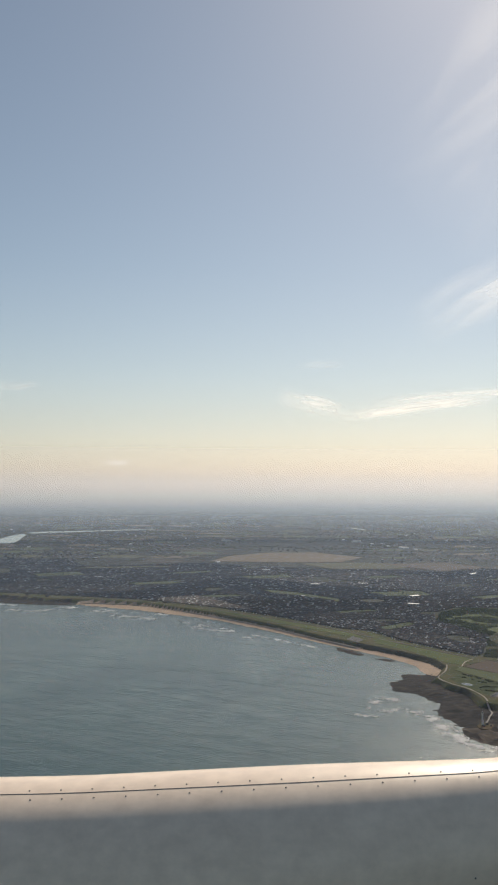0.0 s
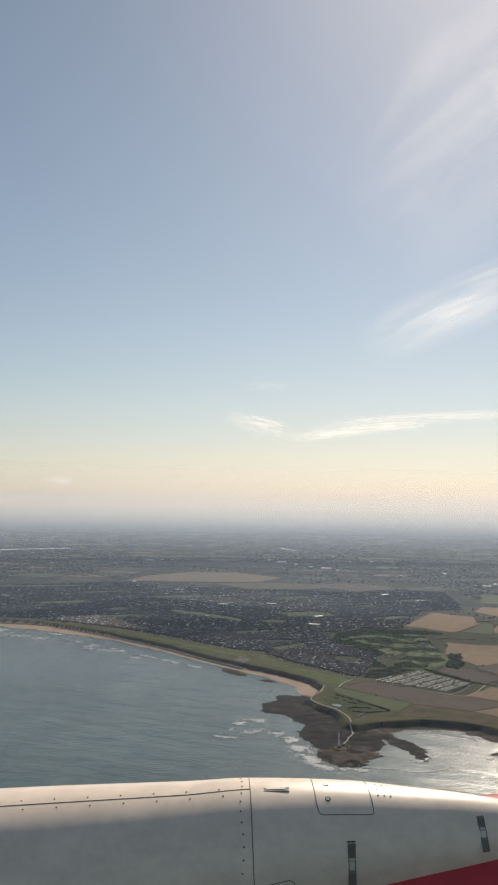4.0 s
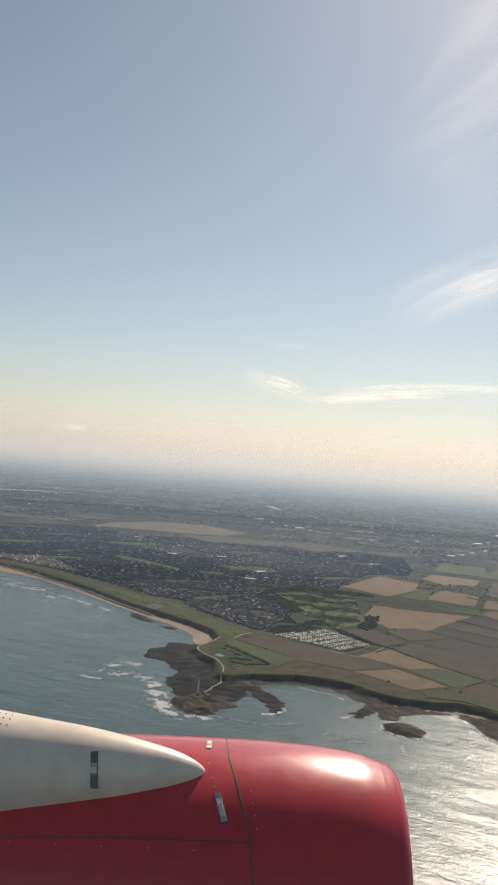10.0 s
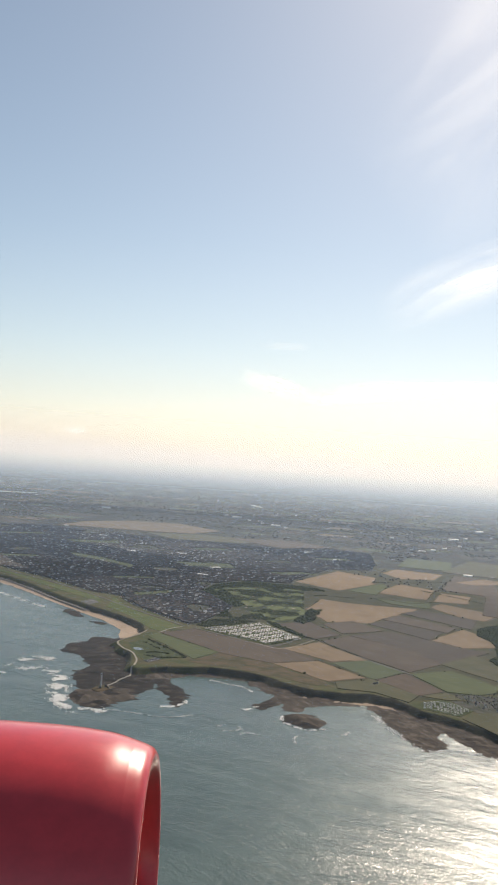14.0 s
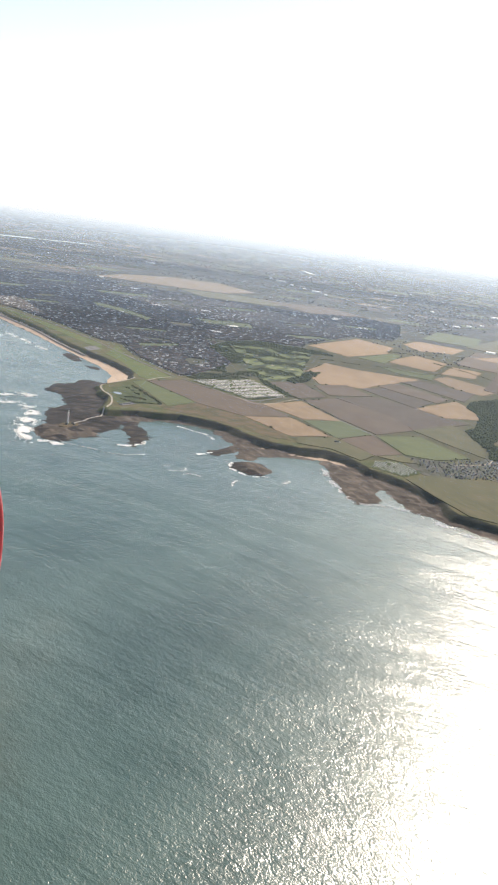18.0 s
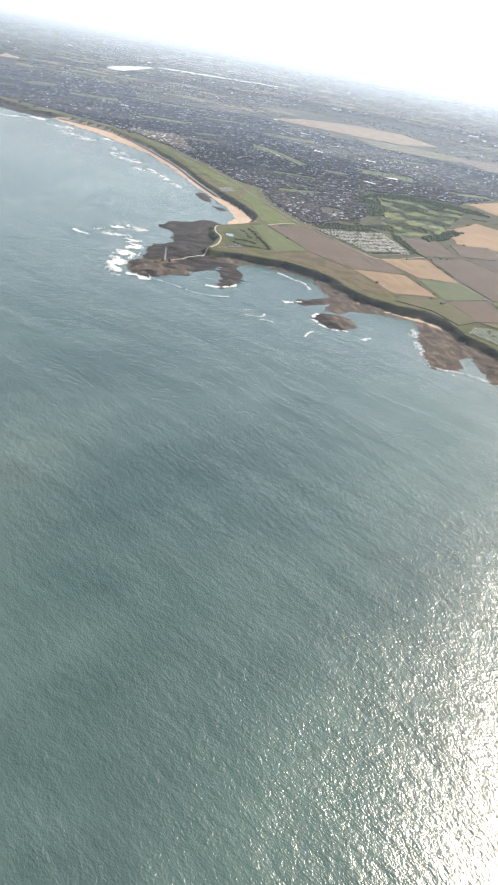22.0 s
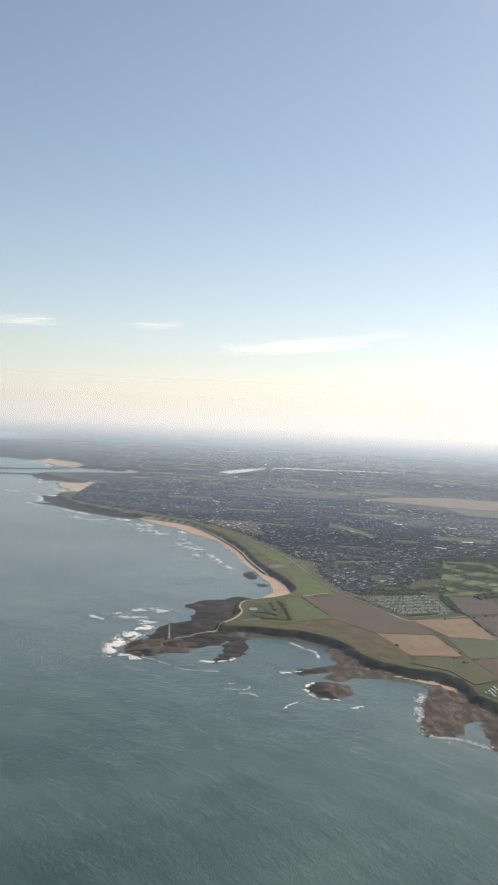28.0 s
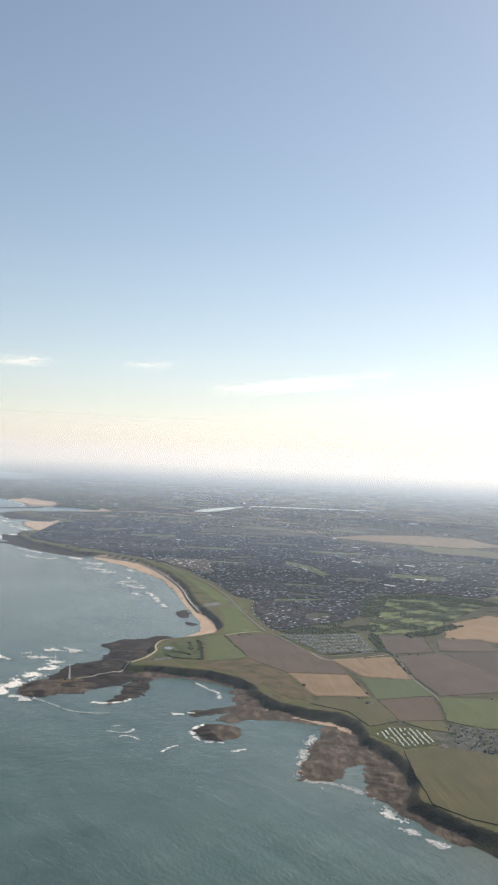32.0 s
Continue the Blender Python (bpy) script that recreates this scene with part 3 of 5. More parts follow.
FIELDS = [
    ("tan", "pale stubble field bounded by hedges", [(134, 471), (162, 527), (181, 508), (176, 482), (153.5, 449)]),
    ("tan", "pale stubble field beside the golf course", [(133, 387), (142, 417), (154, 410), (184, 406), (156, 363), (138.5, 359)]),
    ("tan", "distant pale stubble field", [(189, 535), (201, 557), (226, 545), (215, 517), (196, 511)]),
    ("tan", "pale stubble field in hedged farmland", [(172, 450), (191, 489), (206, 473), (194.5, 437)]),
    ("tan", "small pale stubble field", [(197, 434), (207, 464), (221, 457), (213, 433)]),
    ("tan", "long pale stubble field", [(191, 414), (198.5, 427), (220, 405), (208.5, 386), (198, 394)]),
    ("tan", "pale stubble field beside a wood", [(175, 336.5), (193, 363), (199, 346), (196, 330), (183.5, 324.5)]),
    ("tan", "tan stubble field beside the caravan park", [(118.6, 304), (132, 318.5), (144.8, 294.8), (133.2, 289.5)]),
    ("tan", "tan stubble field above the cliff", [(115, 281), (129.3, 288.8), (141.3, 270.5), (130, 264), (126.8, 266.5)]),
    ("deep", "dark green crop field", [(133.6, 287.2), (145.6, 294), (154, 281), (143.6, 269.8)]),
    ("brown", "brown ploughed field near the cliff", [(143.9, 268.6), (154.4, 279.8), (161.5, 260.5), (153.6, 254.6)]),
    ("brown", "wide brown ploughed field beside the caravan park", [(77.5, 316.3), (88.8, 327), (101, 316.5), (113.6, 306.3), (118.6, 303.6), (129, 289.6), (114, 282), (97.6, 292)]),
    ("green", "bright green pasture behind the beach", [(73.8, 310), (77, 315.8), (97.5, 292), (90.6, 280.3)]),
    ("brown", "brown ploughed field with a hedge", [(119, 346.5), (132, 356.2), (141.2, 333.8), (130.2, 322.5)]),
    ("brown", "reddish brown ploughed field", [(136.8, 354), (149.5, 365), (158.6, 348), (142.5, 336.6)]),
    ("brown", "long brown ploughed field beside the road", [(133, 321), (144.5, 333), (163.5, 314), (169, 296), (156, 282), (147, 295)]),
    ("dark", "dark brown ploughed field", [(145, 333.8), (161, 347), (174, 335), (183, 324), (191, 319), (169.5, 296.5), (164, 314.6)]),
    ("dark", "greyish ploughed field", [(155.5, 361), (164.6, 370), (182, 352), (174, 336.3)]),
    ("brown", "brown tilled field", [(162.6, 373.5), (172, 386.5), (191, 364.5), (184.5, 352.5)]),
    ("dark", "almost black tilled field", [(174.4, 392), (184.3, 403), (204.8, 388), (196.5, 364)]),
    ("green", "green pasture strip between stubble fields", [(168.4, 429), (194, 427.5), (189.3, 409), (174, 417)]),
    ("green", "green pasture beyond the golf course", [(158.5, 450.5), (179, 483), (183, 478), (171, 442)]),
    ("brown", "distant brown tilled field", [(210.5, 476), (233, 544), (253, 532), (237, 460)]),
    ("olive", "olive green pasture beside the wood", [(169.4, 295.6), (184.6, 313), (190, 291), (188, 270), (179, 281.5)]),
    ("green", "green pasture above the village", [(156.6, 279), (170, 287), (182.3, 266.8), (171.4, 259.4), (163, 260.6)]),
    ("olive", "rough pasture on the clifftop beside the village", [(161, 233.5), (168.2, 240.5), (187, 241), (200, 238), (198, 206), (180, 206), (173, 209), (167, 221)]),
    ("olive", "olive clifftop pasture", [(132, 262.5), (142.8, 268.8), (153, 254), (149, 246.5), (141.5, 255), (132, 256)]),
    ("olive", "pasture strip beside the ploughed land", [(155, 253.6), (162, 258.6), (166, 252), (160.5, 251.6)]),
    ("dun", "broad dun field far inland", [(-33, 705), (-20, 752), (10, 786), (54, 793), (90, 745), (69, 705), (36, 700)]),
    ("olive", "distant pasture edging the suburb", [(34, 690), (78, 700), (128, 690), (108, 655), (60, 650)]),
    ("brown", "brown field far inland", [(95, 690), (150, 700), (175, 665), (135, 640)]),
    ("olive", "distant olive pasture", [(230, 560), (268, 640), (300, 610), (262, 545)]),
    ("tan", "distant tan field among hedges", [(226, 512), (236, 506), (262, 520), (250, 536)]),
    ("green", "distant green pasture", [(205, 575), (222, 630), (250, 620), (236, 566)]),
    ("brown", "brown field inland of the wood", [(212, 402), (232, 470), (262, 455), (236, 385)]),
    ("olive", "pasture inland of the wood", [(218, 330), (236, 380), (300, 350), (262, 290)]),
    ("brown", "tilled field east of the wood", [(205, 290), (218, 325), (262, 288), (236, 262)]),
    ("olive", "distant pasture strip by the estuary road", [(-130, 640), (-120, 655), (-60, 668), (-62, 656)]),
]
for i, (colour, label, poly) in enumerate(FIELDS):
    mx2, my2 = sum(p[0] for p in poly) / len(poly), sum(p[1] for p in poly) / len(poly)
    wide = [(px + (px - mx2) / math.hypot(px - mx2, py - my2) * 0.55, py + (py - my2) / math.hypot(px - mx2, py - my2) * 0.55) for px, py in poly]
    patch("field", wide, M[colour], label, "field", 0.03 + 0.005 * i, group="farm fields")

patch("field_margins", [(129, 262), (132, 256.5), (142, 255.5), (149, 247), (156, 251), (163, 252), (172, 258.5), (190, 268), (193, 281), (201, 330), (228, 352), (262, 450), (258, 545), (192, 560), (160, 532), (134, 472), (150, 446), (136, 400), (133, 362), (118, 347), (127.5, 325), (114.5, 306), (118, 302), (129, 289)],
      M["farmland"], "rough dark grass margins between ploughed and stubble fields", "grass", 0.015, "structure", jag=0.4)
patch("meadow", [(-32, 455), (-20, 451), (11, 421.5), (37, 391.5), (46, 382), (50, 366), (43, 376), (32, 388), (5, 421), (-17, 446), (-28, 453)], M["lawn"], "flat green links grass between beach and suburb", "grass", 0.05, "structure")
patch("meadow", [(53, 362), (52.5, 384), (61, 360), (84, 329), (77.5, 319), (73.5, 322), (63, 345), (52, 361)], M["lawn"], "mown green headland behind the sea bank", "grass", 0.06, "structure")
patch("scrubland", [(69, 297), (73.5, 305), (75, 304), (81.4, 293), (88, 282), (80, 276), (76, 274), (71, 286)], M["scrub"], "rough scrubby reserve with dark bushes on the headland", "scrub", 0.03, "structure")
patch("rough_pasture", [(88, 279), (91, 280), (97.5, 291), (106, 286), (113.5, 281.5), (121, 271.5), (126.5, 266), (129, 258.5), (124, 258.5), (117, 263.5), (110, 268), (103, 272), (96, 274), (89.5, 275)], M["heath"], "rough browned pasture along the cliff edge", "grass", 0.035, "structure", jag=0.8)
patch("pond", [(71, 290), (73.2, 290.8), (74.6, 288), (73.6, 286.9), (71.8, 287.6)], M["calm"], "small pale pond in the scrubby reserve", "pond", 0.06, "structure", jag=0.05)
patch("rough_ground", [(88.5, 334), (94, 331.5), (112, 349.5), (119, 346.5), (133, 362), (137, 400), (150, 446), (135, 471), (106, 462), (91, 442), (86.5, 420), (103, 380), (95.5, 352)], M["farmland"], "dark rough ground and allotments round the golf course", "grass", 0.018, "structure", jag=0.5)
patch("golf_course", [(91, 420), (98, 440), (106, 453), (122, 452), (137, 449), (134, 420), (132, 397), (132, 362), (122, 352), (116, 350), (106, 378)], M["fairway"], "green golf course with fairways and tree belts", "golf course", 0.03, "structure")
rng = np.random.RandomState(19)
for _ in range(16):
    bx, by = rng.uniform(104, 131), rng.uniform(372, 446)
    if sdf(np.array([bx]), np.array([by]), [(91, 420), (106, 453), (137, 449), (132, 397), (132, 362), (116, 350), (106, 378)])[0] > 1.5:
        patch("bunker", smooth_poly([(bx + rng.uniform(0.35, 0.8) * math.cos(a) * 1.3, by + rng.uniform(0.35, 0.8) * math.sin(a)) for a in (0, 1.2, 2.4, 3.7, 5.0)], 1), M["sand"], "small pale sand bunker on the golf course", "bunker", 0.07, group="golf bunkers", jag=0.02)

# ---- trees, hedges, woods ----
ICO_V = [(0, 0, -1)] + [(0.894 * math.cos(a), 0.894 * math.sin(a), -0.447) for a in (i * 1.2566 for i in range(5))] + \
        [(0.894 * math.cos(a), 0.894 * math.sin(a), 0.447) for a in ((i + 0.5) * 1.2566 for i in range(5))] + [(0, 0, 1)]
ICO_F = [(0, 1 + (i + 1) % 5, 1 + i) for i in range(5)] + [(1 + i, 1 + (i + 1) % 5, 6 + i) for i in range(5)] + \
        [(6 + i, 1 + (i + 1) % 5, 6 + (i + 1) % 5) for i in range(5)] + [(11, 6 + i, 6 + (i + 1) % 5) for i in range(5)]


def clumps(name, spots, mat, label, category, flat=0.85, pieces=3, kind="stuff", drawn=1.0):
    """Crowns or bushes: each a few jagged lumps set against one another. spots: x, y, z, radius."""
    rng = np.random.RandomState(len(spots))
    s = np.repeat(np.asarray(spots, float), pieces, 0)
    n = len(s)
    s[:, :3] += rng.uniform(-0.55, 0.55, (n, 3)) * s[:, 3:4] * (1, 1, 0.5) * (pieces > 1)
    r = s[:, 3:4] * rng.uniform(0.5, 0.9, (n, 1))
    v = np.asarray(ICO_V)[None] * rng.uniform(0.72, 1.25, (n, 12, 1)) * r[:, None] * (1, 1, flat)
    turn = rng.uniform(0, 6.28, n)
    c, t = np.cos(turn)[:, None], np.sin(turn)[:, None]
    x, y = v[..., 0] * c - v[..., 1] * t, v[..., 0] * t + v[..., 1] * c
    x = x * drawn
    v = np.stack((x, y - (drawn - 1) * 0.15 * x, v[..., 2]), -1) + s[:, None, :3] + np.array((0, 0, 1)) * (r * flat * 0.75)[:, None]
    f = (np.asarray(ICO_F)[None] + (np.arange(n) * 12)[:, None, None]).reshape(-1, 3)
    return tagged(link(name, v.reshape(-1, 3).tolist(), f.tolist(), mat), label, category, kind=kind)


def scatter(poly, gap, jitter=0.6, seed=1):
    rng = np.random.RandomState(seed)
    p = np.asarray(poly)
    gx2, gy2 = np.meshgrid(np.arange(p[:, 0].min(), p[:, 0].max(), gap), np.arange(p[:, 1].min(), p[:, 1].max(), gap))
    x, y = gx2.ravel() + rng.uniform(-jitter, jitter, gx2.size) * gap, gy2.ravel() + rng.uniform(-jitter, jitter, gx2.size) * gap
    ok = sdf(x, y, list(poly)) > 0
    return x[ok], y[ok], rng


def wood(poly, gap, size, label, seed, thin=0.0):
    x, y, rng = scatter(poly, gap, seed=seed)
    keep = vnoise(x + seed * 17, y, 9) > thin
    spots = [(a, b, TOP, size * rng.uniform(0.6, 1.25)) for a, b in zip(x[keep], y[keep])]
    return clumps("woodland", spots, M["leaf"], label, "wood")


VALLEY = [(195.5, 350), (199, 364), (208.5, 375), (218.5, 388), (228, 394), (224, 372), (217.5, 361), (209.5, 354), (204.6, 339), (205.8, 325), (214, 322), (212, 313), (204.7, 310),
          (198.8, 303), (194.6, 293), (194.6, 285.6), (199, 280), (198, 271), (189, 269), (190.7, 282), (188.3, 294), (188, 307), (192.3, 313), (196.7, 330), (197.9, 340.6)]
wood(VALLEY, 0.72, 0.5, "dense dark broadleaf wood winding up a farm valley", 3)
wood([(89, 333.5), (94.5, 331.5), (115, 352.5), (119, 347), (112, 372), (99, 373), (95, 352)], 0.85, 0.36, "dark belt of trees and allotments behind the caravan park", 4, 0.22)
wood([(88, 418), (94, 442), (108, 458), (140, 453), (147, 442), (137, 440), (108, 446), (97, 430), (107, 386), (103, 378)], 0.95, 0.48, "tree belt round the golf course", 5, 0.3)
wood([(129, 352), (134, 360), (139, 385), (134, 386), (131, 372), (125, 356)], 1.1, 0.6, "trees along the edge of the golf course", 6, 0.15)
wood([(115, 351.5), (120, 345), (128, 327), (127, 324), (117, 343)], 0.8, 0.45, "line of trees along the caravan park", 7)
x, y, rng = scatter([(98, 430), (106, 450), (136, 446), (131, 372), (117, 354), (107, 384)], 0.8, seed=8)
band = np.abs(np.sin(y * 0.16 + x * 0.05 + 2.2 * vnoise(x, y, 14))) * vnoise(x + 9, y, 7)
clumps("golf_trees", [(a, b, TOP, 0.3 * rng.uniform(0.5, 1.2)) for a, b, q in zip(x, y, band) if q > 0.34], M["leaf"], "scattered dark trees between fairways", "trees")
rng = np.random.RandomState(12)
bush = []
for line, num in (([(75.2, 303.4), (78.4, 298.3), (81.4, 293.3), (85, 287), (88.2, 281.7)], 110), ([(88, 281.4), (84, 279.6), (79.9, 278.8), (76, 281)], 60), ([(76, 285), (79, 286), (83, 284.5)], 40), ([(73, 300), (76, 296), (80, 290)], 30)):
    p = np.asarray(line)
    for k in np.sort(rng.rand(num)) * (len(p) - 1.001):
        q = p[int(k)] + (p[int(k) + 1] - p[int(k)]) * (k % 1) + rng.normal(0, 0.35, 2)
        bush.append((q[0], q[1], TOP, 0.3 * rng.uniform(0.5, 1.3)))
clumps("bushes", bush, M["hedge"], "dark gorse bushes on the headland", "bushes", pieces=2)

spots = []
rng = np.random.RandomState(21)
for colour, label, poly in FIELDS:
    for (ax, ay), (bx, by) in zip(poly, poly[1:] + poly[:1]):
        if rng.rand() < (0.55 if ay < 335 else 0.3):
            continue
        ln = math.hypot(bx - ax, by - ay)
        for i in range(int(ln / 0.28)):
            t = i * 0.28 / ln
            px, py = ax + (bx - ax) * t, ay + (by - ay) * t
            if vnoise(px, py, 5) > 0.3:
                big = rng.rand() < 0.018
                spots.append((px + rng.uniform(-0.15, 0.15), py + rng.uniform(-0.15, 0.15), TOP, rng.uniform(0.3, 0.5) if big else rng.uniform(0.09, 0.19)))
for line in ([(140, 426), (145, 428), (155.7, 426.6), (172, 429.2), (184.5, 422.4), (197.8, 431.2)], [(176, 487), (180, 490), (194, 494), (220, 509.5)], [(198, 468), (203, 461.5), (215.7, 446.5), (231, 416)], [(127.5, 325.5), (131, 322.5), (138, 309), (146, 295.5)]):
    for q in bend(line, 40):
        if vnoise(q.x, q.y, 4) > 0.28:
            spots.append((q.x + rng.uniform(-0.5, 0.5), q.y + rng.uniform(-0.5, 0.5), TOP, rng.uniform(0.15, 0.36)))
clumps("hedgerows", spots, M["hedge"], "dark hedges with odd trees between the fields", "hedge", pieces=2)

# ---- roads, paths, promenade ----
ribbon("road", bend([(88, 329), (100, 318.5), (115, 307.2), (128, 325.5), (133, 320.3), (145.5, 295.2), (155, 280.8), (162.4, 265.6), (171, 258.2), (176, 256), (188, 243.5), (205, 238)]), 0.55, M["road"], "grey country road between fields and caravan park", "road")
ribbon("road", bend([(-86, 490), (-50, 478), (-17, 449), (14, 421), (40, 391), (60, 363), (85, 331)]), 0.7, M["road"], "grey coast road between the suburb and the links", "road")
ribbon("road", bend([(176, 256), (186, 262), (190, 270), (191, 281)]), 0.5, M["track"], "pale lane leading from the village to the wood", "road")
ribbon("path", bend([(84, 329.5), (80, 324), (77, 316)]), 0.5, M["track"], "pale path along the headland meadow", "path")
ribbon("promenade", bend([(72.5, 319), (70, 309), (65.5, 298.5), (67.8, 289.5), (71.6, 283.5), (74, 274), (74, 267)]), 0.5, M["track"], "pale concrete promenade round the headland", "promenade", lift=0.14, base=0.4, drape=True)
ribbon("causeway", bend([(73.5, 266), (73.5, 260), (71, 254), (69, 249)]), 0.45, M["concrete"], "narrow concrete tidal causeway over the rocks", "causeway", lift=0.08, base=0.25, drape=True)
ribbon("sea_wall", bend([(-90, 481), (-54, 471), (-22, 441.5), (7, 409), (29, 378.5), (45, 357.8)]), 0.5, M["concrete"], "pale promenade wall behind the beach", "wall", lift=0.35, base=0.35)
ribbon("track", bend([(131, 322), (119, 303.6), (110, 309)]), 0.35, M["track"], "pale farm track beside the caravan park", "track", lift=0.1)
for line, lab in (([(-350, 705), (-372, 690), (-398, 672), (-440, 650)], "long stone pier sheltering the river mouth"), ([(-388, 806), (-398, 772), (-420, 742), (-462, 706)], "curved stone pier on the far side of the river mouth")):
    ribbon("pier", bend(line), 2.2, M["concrete"], lab, "pier", lift=0.9, base=0.1)

LAKE_LIST = (([(-258, 890), (-268, 935), (-272, 1020), (-262, 1036), (-250, 965), (-240, 915), (-240, 880)], "pale estuary dock basin inland"),
                  ([(-262, 1036), (-250, 1040), (-190, 1085), (-120, 1130), (-124, 1142), (-200, 1100), (-270, 1060)], "pale bend of the river far inland"),
                  ([(118, 1190), (124, 1200), (140, 1135), (136, 1126)], "small bright lake far inland"))
LAKES = [q[0] for q in LAKE_LIST]
for poly, lab in LAKE_LIST:
    patch("lake", smooth_poly(poly, 2), M["calm"], lab, "lake", 0.08, "structure", jag=0.4, every=6)


# ---- houses ----
def house_rows(name, spots, label):
    """Plain pitched-roof houses joined into one mesh. spots: x, y, turn, length, depth, eaves, ridge."""
    s = np.asarray(spots, float)
    n = len(s)
    lx, ly, he, hr = s[:, 3:4] / 2, s[:, 4:5] / 2, s[:, 5:6], s[:, 6:7]
    o, z = np.ones((n, 1)), np.zeros((n, 1))
    ov = 1.06
    X = np.hstack((-lx, lx, lx, -lx, -lx, lx, lx, -lx, -lx, lx, -lx * ov, lx * ov, lx * ov, -lx * ov, -lx * ov, lx * ov))
    Y = np.hstack((-ly, -ly, ly, ly, -ly, -ly, ly, ly, z, z, -ly * 1.14, -ly * 1.14, ly * 1.14, ly * 1.14, z, z))
    drop = (hr - he) * 0.12
    Z = np.hstack((z, z, z, z, he, he, he, he, hr - 0.03, hr - 0.03, he - drop, he - drop, he - drop, he - drop, hr, hr))
    c, t = np.cos(s[:, 2:3]), np.sin(s[:, 2:3])
    V = np.stack((s[:, 0:1] + X * c - Y * t, s[:, 1:2] + X * t + Y * c, TOP + Z), -1).reshape(-1, 3)
    base = [(0, 1, 5, 4), (2, 3, 7, 6), (1, 2, 6, 5), (3, 0, 4, 7), (5, 6, 9, 9), (7, 4, 8, 8), (10, 11, 15, 14), (12, 13, 14, 15)]
    faces, slots = [], []
    for k in range(n):
        b0 = k * 16
        for i, q in enumerate(base):
            faces.append([b0 + j for j in dict.fromkeys(q)])
            slots.append(1 if i > 5 else 0)
    return tagged(link(name, V.tolist(), faces, [M["wall"], M["roof"]], slots), label, "houses", kind="stuff")


TOWN = [(-196, 560), (-176, 526), (-150, 512), (-88, 493), (-52, 481), (-14, 453), (16, 424), (42, 393), (54, 388), (64, 364), (86, 334), (90, 336), (96, 354), (103, 378),
        (96, 398), (88, 418), (93, 442), (106, 460), (131, 460), (135, 478), (158, 532), (184, 540), (192, 575), (198, 640), (174, 655), (135, 632), (104, 642), (60, 648), (0, 668), (-40, 690), (-120, 660), (-150, 720), (-230, 700), (-240, 640)]
GAPS = [[(58, 399), (75, 414), (77, 404.5), (61, 388)], [(5, 533), (28, 518), (50, 490), (48.5, 478), (30, 498), (12, 512)], [(66, 520), (100, 528), (104, 505), (78, 500)],
        [(-80, 560), (-48, 572), (-40, 556), (-70, 545)], [(-10, 600), (24, 612), (30, 592), (0, 582)], [(-150, 610), (-120, 625), (-108, 600), (-140, 590)], [(118, 500), (140, 512), (150, 505), (128, 490)], [(40, 445), (62, 452), (66, 444), (46, 436)],
        [(-30, 500), (-8, 508), (0, 498), (-20, 490)], [(150, 590), (176, 600), (180, 585), (158, 578)], [(70, 600), (96, 612), (104, 596), (80, 586)], [(-60, 620), (-30, 634), (-24, 622), (-50, 610)]]
patch("town_ground", TOWN, M["townland"], "streets and gardens of the seaside suburb", "ground", 0.02, "structure", jag=1.0, every=4)
for p in GAPS:
    patch("park", p, M["deep"], "green park among the suburban streets", "park", 0.05, "structure", jag=0.5, every=3)
rng = np.random.RandomState(33)
seeds = np.stack((rng.uniform(-230, 200, 46), rng.uniform(340, 710, 46)), -1)
angle = rng.uniform(-0.5, 0.5, 46) + np.where(rng.rand(46) < 0.1, 0.6, 0) + 0.12
districts = [[] for _ in range(12)]
for k in range(46):
    a = angle[k]
    u = np.arange(-75, 75, 1.0)
    rows_gap = rng.uniform(1.9, 2.5)
    for v0 in np.arange(-75, 75, rows_gap):
        step_u = rng.uniform(0.95, 1.7)
        uu = np.arange(-75, 75, step_u) + rng.uniform(-0.5, 0.5)
        for side in (-0.45, 0.45):
            px = seeds[k, 0] + uu * math.cos(a) - (v0 + side) * math.sin(a)
            py = seeds[k, 1] + uu * math.sin(a) + (v0 + side) * math.cos(a)
            near = ((px[:, None] - seeds[None, :, 0]) ** 2 + (py[:, None] - seeds[None, :, 1]) ** 2).argmin(1) == k
            px, py = px[near], py[near]
            if not len(px):
                continue
            inside = sdf(px, py, TOWN) > 1.2
            for g in GAPS:
                inside &= sdf(px, py, g) < 0.5
            for p in [q[2] for q in FIELDS]:
                if abs(p[0][0] - px.mean()) < 160:
                    inside &= sdf(px, py, p) < -0.8
            inside &= (vnoise(px, py, 22) > 0.14) & (rng.rand(len(px)) < 0.35 + 1.1 * vnoise(px + 60, py, 34))
            for hx, hy in zip(px[inside], py[inside]):
                districts[k % 12].append((hx, hy, a + rng.normal(0, 0.09), step_u * rng.uniform(0.6, 0.97), rng.uniform(0.48, 0.66), rng.uniform(0.34, 0.46), rng.uniform(0.6, 0.78)))
for d in districts:
    if d:
        house_rows("suburban_houses", d, "rows of brick houses with slate and tile roofs")
x, y, rng = scatter(TOWN, 2.2, seed=41)
keep = vnoise(x + 40, y, 11) > 0.3
clumps("street_trees", [(a, b, TOP, rng.uniform(0.22, 0.5)) for a, b in zip(x[keep], y[keep])], M["leaf"], "dark garden and street trees in the suburb", "trees", pieces=1)

